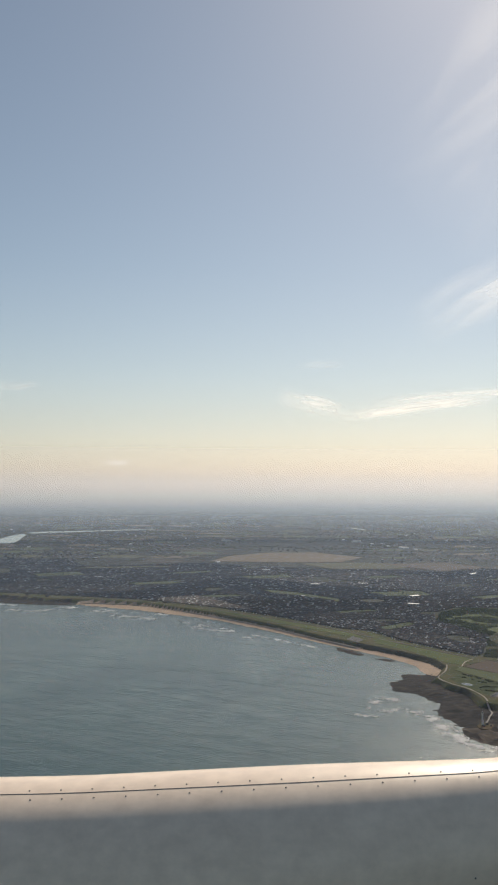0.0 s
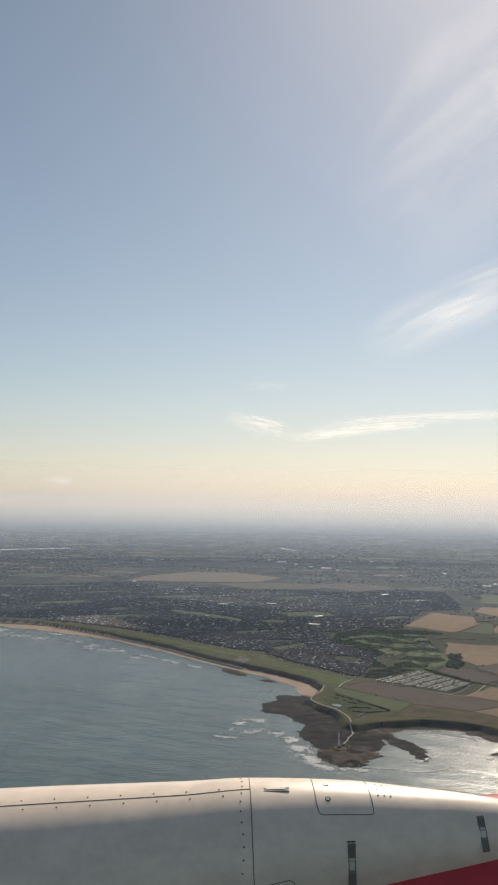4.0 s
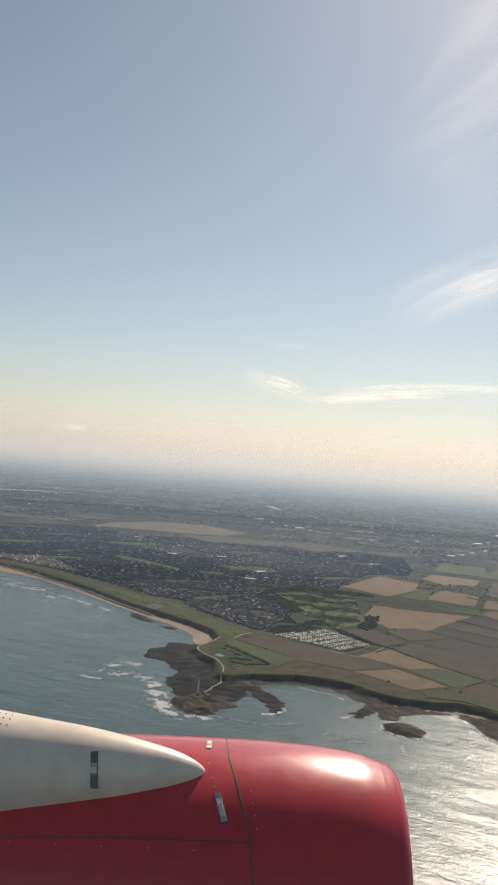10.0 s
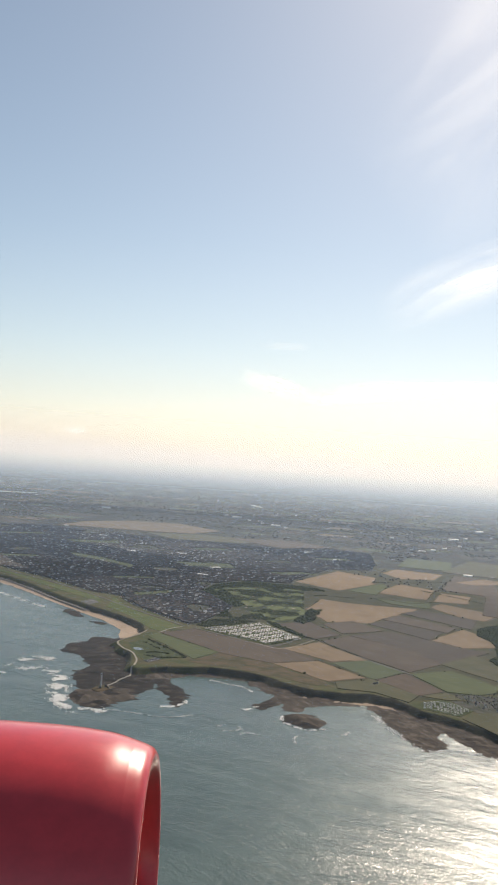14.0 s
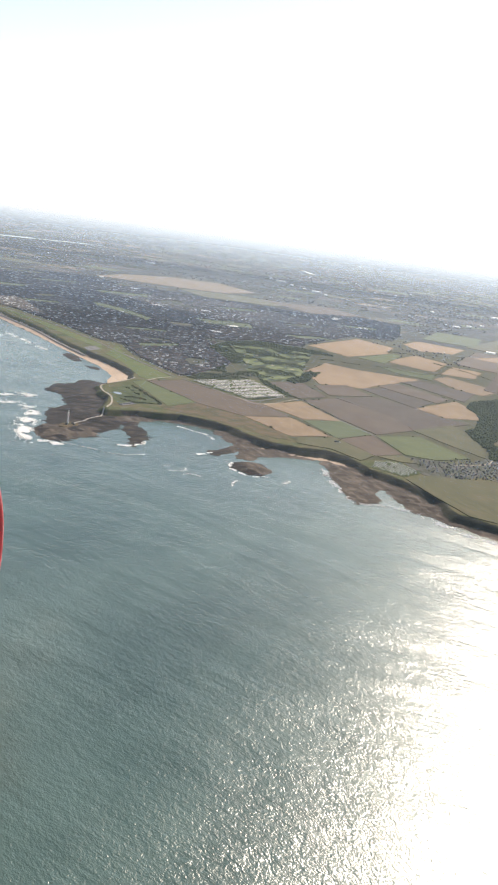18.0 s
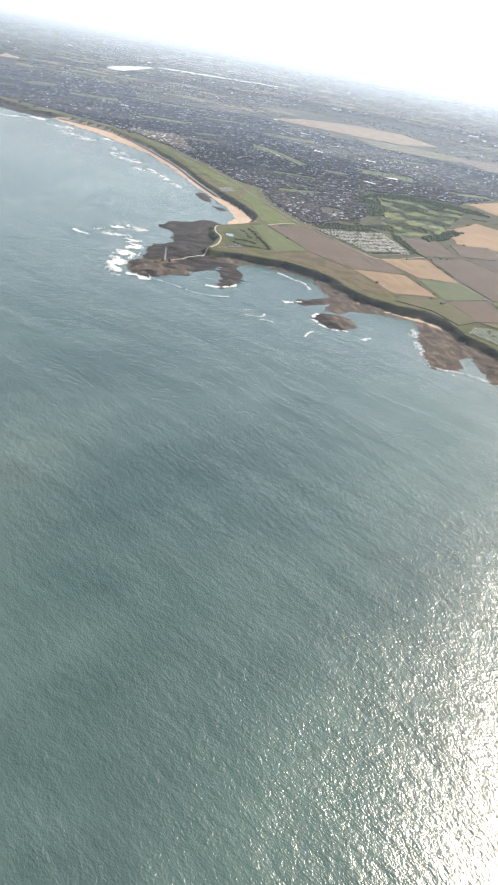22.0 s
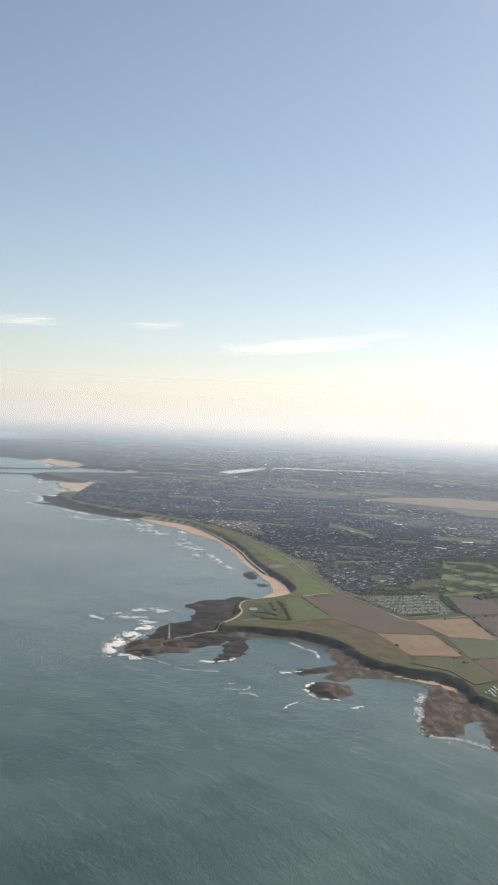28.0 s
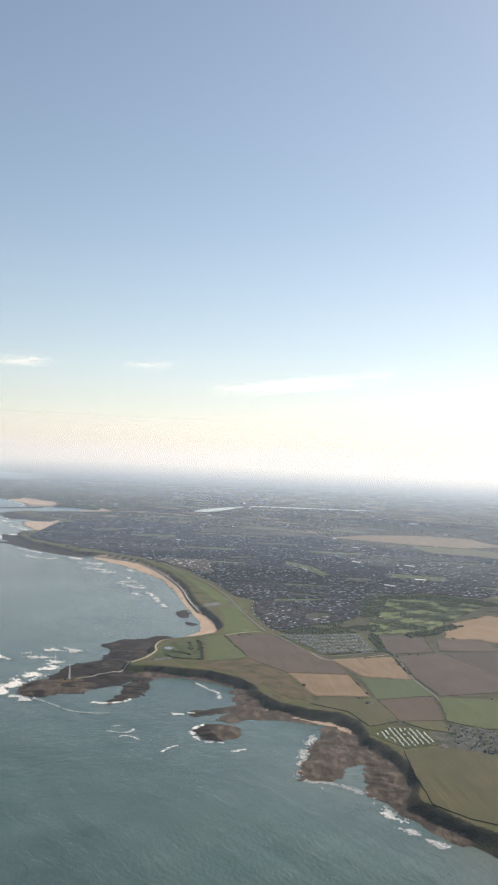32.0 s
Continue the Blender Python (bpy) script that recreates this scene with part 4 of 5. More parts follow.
# far settlements and woods
far_spots, far_trees = [], []
for cxx, cyy, rr, num in ((-170, 760, 60, 260), (-60, 800, 90, 300), (-240, 1000, 120, 300), (60, 900, 70, 220), (190, 640, 40, 120), (255, 735, 60, 300), (330, 870, 90, 320), (-330, 900, 60, 160), (-20, 1050, 160, 360), (150, 1000, 100, 240), (-420, 1150, 140, 260), (420, 1100, 160, 260)):
    for _ in range(num):
        q, a = rr * math.sqrt(rng.rand()), rng.uniform(0, 6.28)
        far_spots.append((cxx + q * math.cos(a) * 1.4, cyy + q * math.sin(a), rng.uniform(-0.6, 0.6), rng.uniform(1.0, 2.6), rng.uniform(0.7, 1.2), rng.uniform(0.4, 0.6), rng.uniform(0.7, 1.0)))
for hx, hy in zip(rng.uniform(-520, 520, 9000), 470 + 900 * rng.rand(9000) ** 1.3):
    far_spots.append((hx, hy, 0.3 + 1.2 * round(vnoise(hx, hy, 60)) + rng.normal(0, 0.15), rng.uniform(0.9, 2.2), rng.uniform(0.6, 0.9), rng.uniform(0.4, 0.55), rng.uniform(0.7, 0.95)))
fx, fy = np.array([s[0] for s in far_spots]), np.array([s[1] for s in far_spots])
ok = (sdf(fx, fy, LAND) > 6) & (sdf(fx, fy, TOWN) < 0) & (vnoise(fx + 13, fy, 34) > 0.42)
for p in [f[2] for f in FIELDS] + LAKES:
    ok &= sdf(fx, fy, p) < 1
far_spots = [s for s, good in zip(far_spots, ok) if good]
# patchwork of far fields, sheared with the lie of the land
far_fields = {c: ([], []) for c in ("olive", "deep", "dark", "green", "dun")}
for i in range(-16, 24):
    for j in range(0, 34):
        d = 1 + j * 0.045
        u, v = i * 26 * d + 7 * math.sin(j * 2.1), 455 + j * 20 * d
        if rng.rand() < 0.22 or vnoise(u, v, 90) < 0.3:
            continue
        w, h = 11 * d * rng.uniform(0.6, 1.1), 8 * d * rng.uniform(0.5, 1.0)
        quad = [(u + sx * w + sy * h * 0.5 + rng.uniform(-3, 3), v + sy * h - sx * w * 0.3 + rng.uniform(-2, 2)) for sx, sy in ((-1, -1), (1, -1), (1, 1), (-1, 1))]
        qx, qy = np.array([q[0] for q in quad] + [u]), np.array([q[1] for q in quad] + [v])
        if sdf(qx, qy, LAND).min() < 12 or sdf(qx, qy, TOWN).max() > -4 or max(sdf(qx, qy, p).max() for p in [f[2] for f in FIELDS] + LAKES) > -3:
            continue
        vs, fs = far_fields[("olive", "deep", "deep", "dark", "green", "dun")[rng.randint(6)]]
        fs.append(tuple(range(len(vs), len(vs) + 4)))
        vs += [(a, b, TOP + 0.03) for a, b in quad]
for c, (vs, fs) in far_fields.items():
    if fs:
        tagged(link("distant_fields", vs, fs, M[c]), "patchwork of distant fields under haze", "fields", kind="stuff")
house_rows("distant_houses", far_spots, "distant rows of roofs scattered over hazy country")
# hedgerow belts run two ways across the country, with woods where the belts thicken
xx, yy = rng.uniform(-700, 700, 150000), 462 + 1300 * rng.rand(150000) ** 1.5
across, along = xx * 0.3 + yy * 0.954 + 9 * vnoise(xx, yy, 70), xx * 0.93 - yy * 0.37 + 9 * vnoise(xx + 31, yy, 60)
pitch_f = 1 + yy / 1500
belt = np.minimum(np.abs((across / (15 * pitch_f)) % 1 - 0.5) * 15 * pitch_f, np.abs((along / (23 * pitch_f)) % 1 - 0.5) * 23 * pitch_f)
copse = vnoise(xx, yy * 2.0, 44) * 0.5 + vnoise(xx + 77, yy * 2.4, 15) * 0.5
ok = (sdf(xx, yy, LAND) > 8) & (((belt < 0.8) & (vnoise(xx + 5, yy, 12) > 0.42)) | (copse > 0.68)) & (sdf(xx, yy, TOWN) < 0) & ((yy > 550) | (xx < 128) | (xx > 262))
for p in [f[2] for f in FIELDS] + LAKES:
    ok &= sdf(xx, yy, p) < 0
clumps("distant_trees", [(a, b, TOP, rng.uniform(0.25, 0.6) * (0.45 + min(1.1, max(0.0, (b - 480) / 320))) * (1 + b / 2500)) for a, b in zip(xx[ok], yy[ok])], M["leaf"], "distant dark woods and hedgerow trees", "trees", pieces=1, flat=0.4, drawn=1.6)


def big_shed(length, depth, height):
    root = new("warehouse")
    bm = bmesh.new()
    box(bm, -length / 2, length / 2, -depth / 2, depth / 2, 0, height)
    part("shell", bm, M["white_wall"], root)
    bm = bmesh.new()
    for sgn in (-1, 1):
        vs = [bm.verts.new(c) for c in ((-length * 0.51, sgn * depth * 0.52, height), (length * 0.51, sgn * depth * 0.52, height), (length * 0.51, 0, height * 1.22), (-length * 0.51, 0, height * 1.22))]
        bm.faces.new(vs if sgn < 0 else vs[::-1])
    part("roof", bm, M["shed_roof"], root, "pale ribbed metal roof")
    return tagged(root, "long pale metal-roofed industrial shed", "warehouse", "industrial sheds")


SHEDS = [big_shed(5, 3, 0.9), big_shed(9, 4, 1.1), big_shed(3.2, 2.2, 0.8)]
SHED_AT = [(-27, 699), (-411, 1707), (-300, 1103), (93, 951), (104, 925), (116, 895), (128, 868), (140, 845), (148, 828), (200, 948), (244, 690), (256, 705), (270, 728), (300, 823), (318, 850), (352, 884), (360, 959),
           (20, 560), (34, 585), (40, 555), (-12, 520), (-30, 548), (70, 560), (-60, 640), (-150, 690), (10, 640), (-190, 610), (66, 600), (-100, 590), (30, 500), (-44, 500), (86, 470), (-210, 840), (-120, 880), (-30, 930), (240, 800), (290, 760), (151.5, 620), (166.6, 586), (170.3, 586.5), (242.7, 548.5), (96.4, 616), (70.6, 595), (91.8, 502), (160, 604), (176, 600)]
for i, (px, py) in enumerate(SHED_AT):
    src = SHEDS[i % 3]
    m = pose(px, py, TOP, 0, 0, rng.uniform(-30, 40)) @ Matrix.Scale(0.62 if py < 700 else 1.0, 4)
    if i < 3:
        src.matrix_basis = m
    else:
        copy_thing(src, m)


# ---- single houses of the village and the coast road ----
def house(length, depth, tile, walls="wall"):
    root = new("house")
    bm = bmesh.new()
    box(bm, -length / 2, length / 2, -depth / 2, depth / 2, 0, 0.5)
    for sgn in (-1, 1):
        bm.faces.new([bm.verts.new(c) for c in ((sgn * length / 2, -depth / 2, 0.5), (sgn * length / 2, depth / 2, 0.5), (sgn * length / 2, 0, 0.84))][::sgn])
    part("body", bm, M[walls], root)
    bm = bmesh.new()
    prof = [(-depth * 0.56, 0.46), (0, 0.86), (depth * 0.56, 0.46), (depth * 0.56, 0.42), (0, 0.81), (-depth * 0.56, 0.42)]
    ends = [[bm.verts.new((sx * length * 0.53, py, pz)) for py, pz in prof] for sx in (-1, 1)]
    bm.faces.new(ends[0]), bm.faces.new(ends[1][::-1])
    for i in range(6):
        bm.faces.new((ends[0][i], ends[0][(i + 1) % 6], ends[1][(i + 1) % 6], ends[1][i]))
    bmesh.ops.recalc_face_normals(bm, faces=bm.faces)
    part("roof", bm, M["roof"], root, tile)
    bm = bmesh.new()
    box(bm, length * 0.3, length * 0.42, -0.06, 0.06, 0.7, 1.0)
    part("chimney", bm, M["wall"], root)
    for wx in (-0.28, 0.06):
        bm = bmesh.new()
        box(bm, length * wx, length * (wx + 0.2), -depth / 2 - 0.012, -depth / 2 + 0.02, 0.16, 0.34)
        part("window", bm, M["glass"], root)
    return tagged(root, "small brick house with a pitched tiled roof", "house")


patch("village_ground", [(161, 257), (165.5, 259), (172, 258.4), (178.4, 258.5), (190, 272), (198, 271), (194, 250), (185, 249.5), (175, 240.7), (168.6, 239.4), (165.9, 241), (162.7, 246)], M["townland"], "gardens and lanes of the cliffside village", "ground", 0.03, "structure", jag=0.4)
HOUSES = [house(1.1, 0.75, "grey slate roof"), house(1.6, 0.8, "red-brown tiled roof"), house(0.9, 0.7, "dark slate roof", "white_wall"), house(1.3, 0.6, "pale grey roof", "white_wall")]
rng = np.random.RandomState(52)
spots = []
x, y, _ = scatter([(162, 257), (170, 256.5), (178, 262), (192, 269), (196, 258), (190, 247.5), (176, 242), (169, 243), (166, 250)], 1.45, 0.35, seed=53)
spots += [(a, b, rng.uniform(-20, 70), "houses of the cliffside village") for a, b in zip(x, y) if rng.rand() > 0.15]
for (ax, ay), (bx, by) in (((86, 335), (66, 361)), ((63, 366), (54, 387)), ((41, 396), (17, 424)), ((14, 427), (-12, 452))):
    ln = math.hypot(bx - ax, by - ay)
    for i in range(int(ln / 1.9)):
        t = i * 1.9 / ln
        spots.append((ax + (bx - ax) * t, ay + (by - ay) * t, math.degrees(math.atan2(by - ay, bx - ax)), "houses along the coast road"))
for i, (a, b, turn, grp) in enumerate(spots):
    m = pose(a, b, TOP + 0.03, 0, 0, turn) @ Matrix.Scale(0.6 if "village" in grp else 0.85, 4)
    if i < 4:
        HOUSES[i].matrix_basis = m
        tagged(HOUSES[i], group=grp)
    else:
        tagged(copy_thing(HOUSES[i % 4], m), group=grp)
x, y, rng = scatter([(160, 258), (170, 259), (178, 264), (194, 271), (198, 258), (190, 245), (170, 240), (166, 248)], 1.2, seed=54)
clumps("village_trees", [(a, b, TOP, rng.uniform(0.08, 0.19)) for a, b in zip(x, y) if vnoise(a, b, 5) > 0.45], M["leaf"], "dark garden trees among the village houses", "trees")


# ---- caravan parks ----
def caravan(side, top):
    root = new("static_caravan")
    bm = bmesh.new()
    box(bm, -0.5, 0.5, -0.19, 0.19, 0.06, 0.3, 0.02)
    part("body", bm, M[side], root)
    bm = bmesh.new()
    prof = [(-0.2, 0.3), (0, 0.36), (0.2, 0.3), (0.2, 0.28), (-0.2, 0.28)]
    ends = [[bm.verts.new((sx * 0.515, py, pz)) for py, pz in prof] for sx in (-1, 1)]
    bm.faces.new(ends[0]), bm.faces.new(ends[1][::-1])
    for i in range(5):
        bm.faces.new((ends[0][i], ends[0][(i + 1) % 5], ends[1][(i + 1) % 5], ends[1][i]))
    bmesh.ops.recalc_face_normals(bm, faces=bm.faces)
    part("roof", bm, M[top], root)
    bm = bmesh.new()
    box(bm, -0.42, 0.4, -0.196, -0.18, 0.16, 0.25)
    part("window_strip", bm, M["glass"], root)
    bm = bmesh.new()
    box(bm, -0.46, 0.46, -0.16, 0.16, 0, 0.06)
    part("skirting", bm, M["road"], root)
    return tagged(root, "pale static caravan standing on a park pitch", "caravan")


VANS = {"caravans of the large park": caravan("van", "vanroof"), "caravans of the clifftop park": caravan("white_wall", "white_wall")}
PARK_A = [(91.3, 328.2), (111.8, 348.4), (127.4, 321.2), (114, 308)]
PARK_B = [(151.2, 241), (153, 247.5), (160.6, 251), (165.6, 242.2), (160.4, 235.6)]
patch("caravan_park", PARK_A, M["scrub"], "grass and gravel ground of a large caravan park", "caravan park", 0.06, "structure")
patch("caravan_park", PARK_B, M["scrub"], "grass ground of a clifftop caravan park", "caravan park", 0.07, "structure")
rng = np.random.RandomState(61)
for poly, dirn, gu, gv, skip, grp in ((PARK_A, 47, 1.42, 1.12, 0.1, "caravans of the large park"), (PARK_B, -58, 1.2, 1.15, 0.15, "caravans of the clifftop park")):
    c, s = math.cos(radians(dirn)), math.sin(radians(dirn))
    ox, oy = np.mean([p[0] for p in poly]), np.mean([p[1] for p in poly])
    first, VAN = True, VANS[grp]
    for i in range(-24, 25):
        for j in range(-24, 25):
            if grp.startswith("caravans of the large") and j % 4 == 0:
                continue
            u, v = i * gu + rng.uniform(-0.12, 0.12), j * gv + rng.uniform(-0.12, 0.12)
            px, py = ox + u * c - v * s, oy + u * s + v * c
            if sdf(np.array([px]), np.array([py]), poly)[0] < 0.7 or rng.rand() < skip:
                continue
            m = pose(px, py, TOP + 0.065, 0, 0, dirn + 12 + rng.uniform(-9, 9)) @ Matrix.Scale(1.0 if poly is PARK_A else 0.78, 4)
            if first:
                VAN.matrix_basis, first = m, False
                tagged(VAN, group=grp)
            else:
                tagged(copy_thing(VAN, m), group=grp)
x, y, rng = scatter(PARK_A, 2.1, seed=62)
clumps("park_shrubs", [(a, b, TOP, rng.uniform(0.16, 0.3)) for a, b in zip(x, y)], M["hedge"], "small dark shrubs between the caravans", "shrubs", pieces=2)
clumps("park_hedge", [(115.4 + (126.9 - 115.4) * t + rng.uniform(-0.1, 0.1), 309.2 + (324 - 309.2) * t, TOP, rng.uniform(0.22, 0.4)) for t in np.linspace(0, 1, 46)], M["hedge"], "dark boundary hedge of the caravan park", "hedge", pieces=2)


def car():
    root = new("car")
    bm = bmesh.new()
    box(bm, -0.21, 0.21, -0.085, 0.085, 0.03, 0.085, 0.012)
    part("body", bm, M["car"], root)
    bm = bmesh.new()
    box(bm, -0.12, 0.11, -0.075, 0.075, 0.085, 0.145, 0.015)
    part("cabin", bm, M["glass"], root)
    for wx in (-0.13, 0.13):
        for wy in (-0.078, 0.078):
            bm = bmesh.new()
            bmesh.ops.create_cone(bm, cap_ends=True, segments=8, radius1=0.033, radius2=0.033, depth=0.03, matrix=pose(wx, wy, 0.033, 90))
            part("wheel", bm, M["road"], root)
    return tagged(root, "small parked car on the headland car park", "car", "parked cars")


patch("car_park", [(76.2, 273.4), (77.8, 271.6), (81, 276.8), (79.4, 278.8)], M["road"], "asphalt car park on the headland", "car park", 0.08, "structure", jag=0.03)
CAR = car()
k = 0
for i in range(9):
    for j in range(4):
        if rng.rand() < 0.25:
            continue
        px, py = 76.7 + 0.37 * i + 0.42 * j * 0.6, 273.3 + 0.55 * i - 0.42 * j * 0.7
        m = pose(px, py, TOP + 0.08, 0, 0, -30 + rng.uniform(-4, 4))
        if k:
            copy_thing(CAR, m)
        else:
            CAR.matrix_basis = m
        k += 1
patch("car_park", [(41.8, 368.0), (44.9, 375.8), (48.6, 368.5), (45.5, 361.0)], M["road"], "asphalt car park beside the coast road", "car park", 0.08, "structure", jag=0.03)
rows_ax, rows_ay = Vector((41.8, 368.0)), Vector((44.9, 375.8))
for i in range(11):
    for j in (0.3, 0.7):
        q = rows_ax.lerp(rows_ay, (i + 0.5) / 11).lerp(Vector((45.5, 361.0)).lerp(Vector((48.6, 368.5)), (i + 0.5) / 11), j)
        if rng.rand() > 0.25:
            tagged(copy_thing(CAR, pose(q.x, q.y, TOP + 0.08, 0, 0, 60 + rng.uniform(-5, 5))), "small parked car beside the coast road", "car", "cars by the beach")
tagged(copy_thing(HOUSES[0], pose(142.8, 263.7, TOP + 0.05, 0, 0, 20)), "lone farmhouse on the clifftop pasture", "house", "farm buildings")
tagged(copy_thing(HOUSES[2], pose(143.7, 264.4, TOP + 0.05, 0, 0, -60)), "lone farm building on the clifftop pasture", "house", "farm buildings")
for px, py in ((133.5, 319.5), (140, 306), (146, 294.2), (150.5, 287.5), (157.5, 275.5), (161, 268.4)):
    tagged(copy_thing(CAR, pose(px, py, TOP + 0.09, 0, 0, -60)), "small car driving along the country road", "car", "cars on the road")


# ---- lighthouse island ----
def lathe(bm, prof, seg=20):
    rings = [[bm.verts.new((r * math.cos(6.2832 * i / seg), r * math.sin(6.2832 * i / seg), z)) for i in range(seg)] for r, z in prof]
    for a, b in zip(rings, rings[1:]):
        for i in range(seg):
            bm.faces.new((a[i], a[(i + 1) % seg], b[(i + 1) % seg], b[i]))
    bm.faces.new(rings[-1]), bm.faces.new(rings[0][::-1])


root = new("lighthouse")
root.location = (67.6, 247.4, 0.42)
bm = bmesh.new(); lathe(bm, [(0.27, 0), (0.27, 0.3), (0.24, 0.32), (0.15, 2.95)]); part("tower", bm, M["white_wall"], root, "tall tapered white tower")
bm = bmesh.new(); lathe(bm, [(0.15, 2.95), (0.24, 3.02), (0.24, 3.1), (0.21, 3.1)]); part("gallery", bm, M["white_wall"], root)
bm = bmesh.new(); lathe(bm, [(0.13, 3.1), (0.13, 3.42)], 12); part("lantern", bm, M["glass"], root, "glazed lantern room")
bm = bmesh.new(); lathe(bm, [(0.16, 3.42), (0.13, 3.52), (0.06, 3.62), (0.015, 3.7)]); part("dome", bm, M["white_wall"], root)
for z, s in ((0.8, -1), (1.5, -1), (2.2, -1)):
    bm = bmesh.new(); box(bm, -0.025, 0.025, -0.262 + z * 0.034, -0.1, z, z + 0.14); part("window", bm, M["glass"], root)
tagged(root, "tall white lighthouse on a rocky tidal island", "lighthouse")
isle = patch("island_top", smooth_poly([(65.6, 244), (66.4, 248.5), (69, 250.2), (71, 247.6), (69.8, 244.4), (67.4, 242.6)], 2), M["heath"], "grassy crown of the lighthouse island", "ground", 0.0, "structure", base=0.42, jag=0.2)
for a, b, turn in ((68.9, 247.6, 12), (69.7, 246.4, 80), (67.6, 245.8, 10)):
    tagged(copy_thing(HOUSES[0], pose(a, b, 0.42, 0, 0, turn)), "keeper's cottage beside the lighthouse", "house", "lighthouse cottages")


# ---- surf ----
def surf(line, width, density, label, seed, streak=1.0, grain=1.0):
    """Broken white water: ragged flakes strewn along a line."""
    rng = np.random.RandomState(seed)
    pts = bend(line, 8)
    verts, faces = [], []
    for a, b in zip(pts, pts[1:]):
        d = (b - a)
        for _ in range(max(1, int(d.length * density * 4.5))):
            c = a + d * rng.rand()
            off = rng.normal(0, width * 0.42)
            nrm = Vector((-d.y, d.x)).normalized()
            c = c + nrm * off
            if vnoise(c.x, c.y, 2.0) * 0.65 + vnoise(c.x + 31, c.y * 1.3, 0.6) * 0.35 < (0.44 if width > 0.5 else 0.25) + 0.1 * abs(off) / width:
                continue
            if streak > 1.5 and vnoise(c.x + 7, c.y * 1.2, 8.0) < 0.5:
                continue
            n, turn = rng.randint(5, 9), math.atan2(d.y, d.x) + rng.normal(0, 0.5)
            rl, rw = (0.08 + 0.5 * rng.rand() ** 2) * streak * grain, (0.04 + 0.15 * rng.rand() ** 2) * grain
            k0, z = len(verts), 0.03 + rng.uniform(0, 0.05)
            for i in range(n):
                q = 6.2832 * i / n
                rr = rng.uniform(0.55, 1.15)
                ex, ey = rl * rr * math.cos(q), rw * rr * math.sin(q)
                verts.append((c.x + ex * math.cos(turn) - ey * math.sin(turn), c.y + ex * math.sin(turn) + ey * math.cos(turn), z + rng.uniform(-0.02, 0.03)))
            verts.append((c.x, c.y, z + 0.035))
            faces += [(k0 + i, k0 + (i + 1) % n, k0 + n) for i in range(n)]
    return tagged(link("surf", verts, faces, M["foam"]), label, "surf", kind="stuff")


surf([(54.5, 258), (56, 250), (57.5, 243), (58.5, 236), (62, 229), (67, 225.5), (72, 227.5)], 2.8, 44, "white surf breaking round the lighthouse island", 1)
surf([(71, 228.4), (75, 228), (80, 226.5), (84.5, 225.2), (89, 226), (93, 228.5)], 0.3, 7, "thin line of foam trailing from the island", 2, 1.0, 0.6)
surf([(38, 266), (43, 264), (48, 263), (53, 260)], 3.0, 44, "white breakers on the outer reef", 3)
surf([(40, 272), (45, 276), (50, 277)], 2.6, 36, "white breakers over the reef", 4)
surf([(34, 259), (37, 257), (40, 257)], 1.0, 26, "small white breaker over a sunken rock", 5)
surf([(84.5, 234), (86.5, 234.3), (89, 236.5), (90.5, 241)], 0.9, 24, "surf round the rock finger", 6)
surf([(105.5, 236), (108, 238.5), (110.5, 240)], 0.9, 28, "surf on the tip of the ledge", 7)
surf([(96, 264), (101, 261), (105.5, 258.5), (108, 254)], 0.6, 10, "foam along the bay's rocky edge", 8, 1.2, 0.7)
surf([(115, 233), (115, 229), (117, 225), (121, 222.5), (125, 224)], 0.7, 15, "surf round the islet", 9, 1.2, 0.7)
surf([(118, 218), (117, 214.5), (117.5, 211)], 0.6, 7, "foam streak off the islet", 10)
surf([(104, 215), (106, 217), (109, 216)], 0.5, 5, "small foam streak in open water", 11, 1.4, 0.6)
surf([(99, 221), (102, 222.5), (104.5, 221), (104, 218.5), (100, 217)], 0.6, 4, "ring of foam over a sunken rock", 12, 1.4, 0.6)
surf([(129, 220), (130.5, 223)], 0.8, 20, "white breaker between islet and ledge", 13, 1.2, 0.7)
surf([(139.3, 240), (140.3, 232), (142.2, 225), (144.3, 217), (146, 214.6), (149, 212.5), (152, 213.5), (157, 213), (163, 209.5), (170, 203)], 1.5, 10, "surf along the cliffed ledge", 14, 1.3, 0.6)
surf([(165, 206), (171, 200.5), (178, 197)], 1.3, 16, "surf below the cliffs", 15, 1.3, 0.7)
for i, line in enumerate(([(-104, 472), (-92, 466), (-64, 446)], [(-66, 441), (-50, 433), (-38, 428)], [(-46, 446), (-30, 432), (-18, 419)], [(-24, 409), (-14, 402), (-6, 398)], [(-2, 384), (6, 379)], [(-190, 500), (-170, 492), (-140, 481), (-112, 470)],
                          [(-86, 468), (-54, 446), (-26, 419), (2, 390), (28, 361)])):
    surf(line, 4.2 if i < 4 else 1.6, 26 if i < 4 else 7, "lines of white breakers off the beach", 20 + i, 2.2)
for i, line in enumerate(([(-300, 648), (-262, 610), (-215, 578)], [(-330, 690), (-300, 650)], [(-500, 880), (-440, 838), (-404, 792)], [(-260, 560), (-215, 545), (-190, 512)], [(-210, 542), (-205, 556), (-191, 555), (-168, 541)], [(-140, 455), (-125, 460), (-108, 452), (-99, 459), (-83, 456)])):
    surf(line, 4.0, 7, "distant white surf along far sands", 40 + i, 4.0)


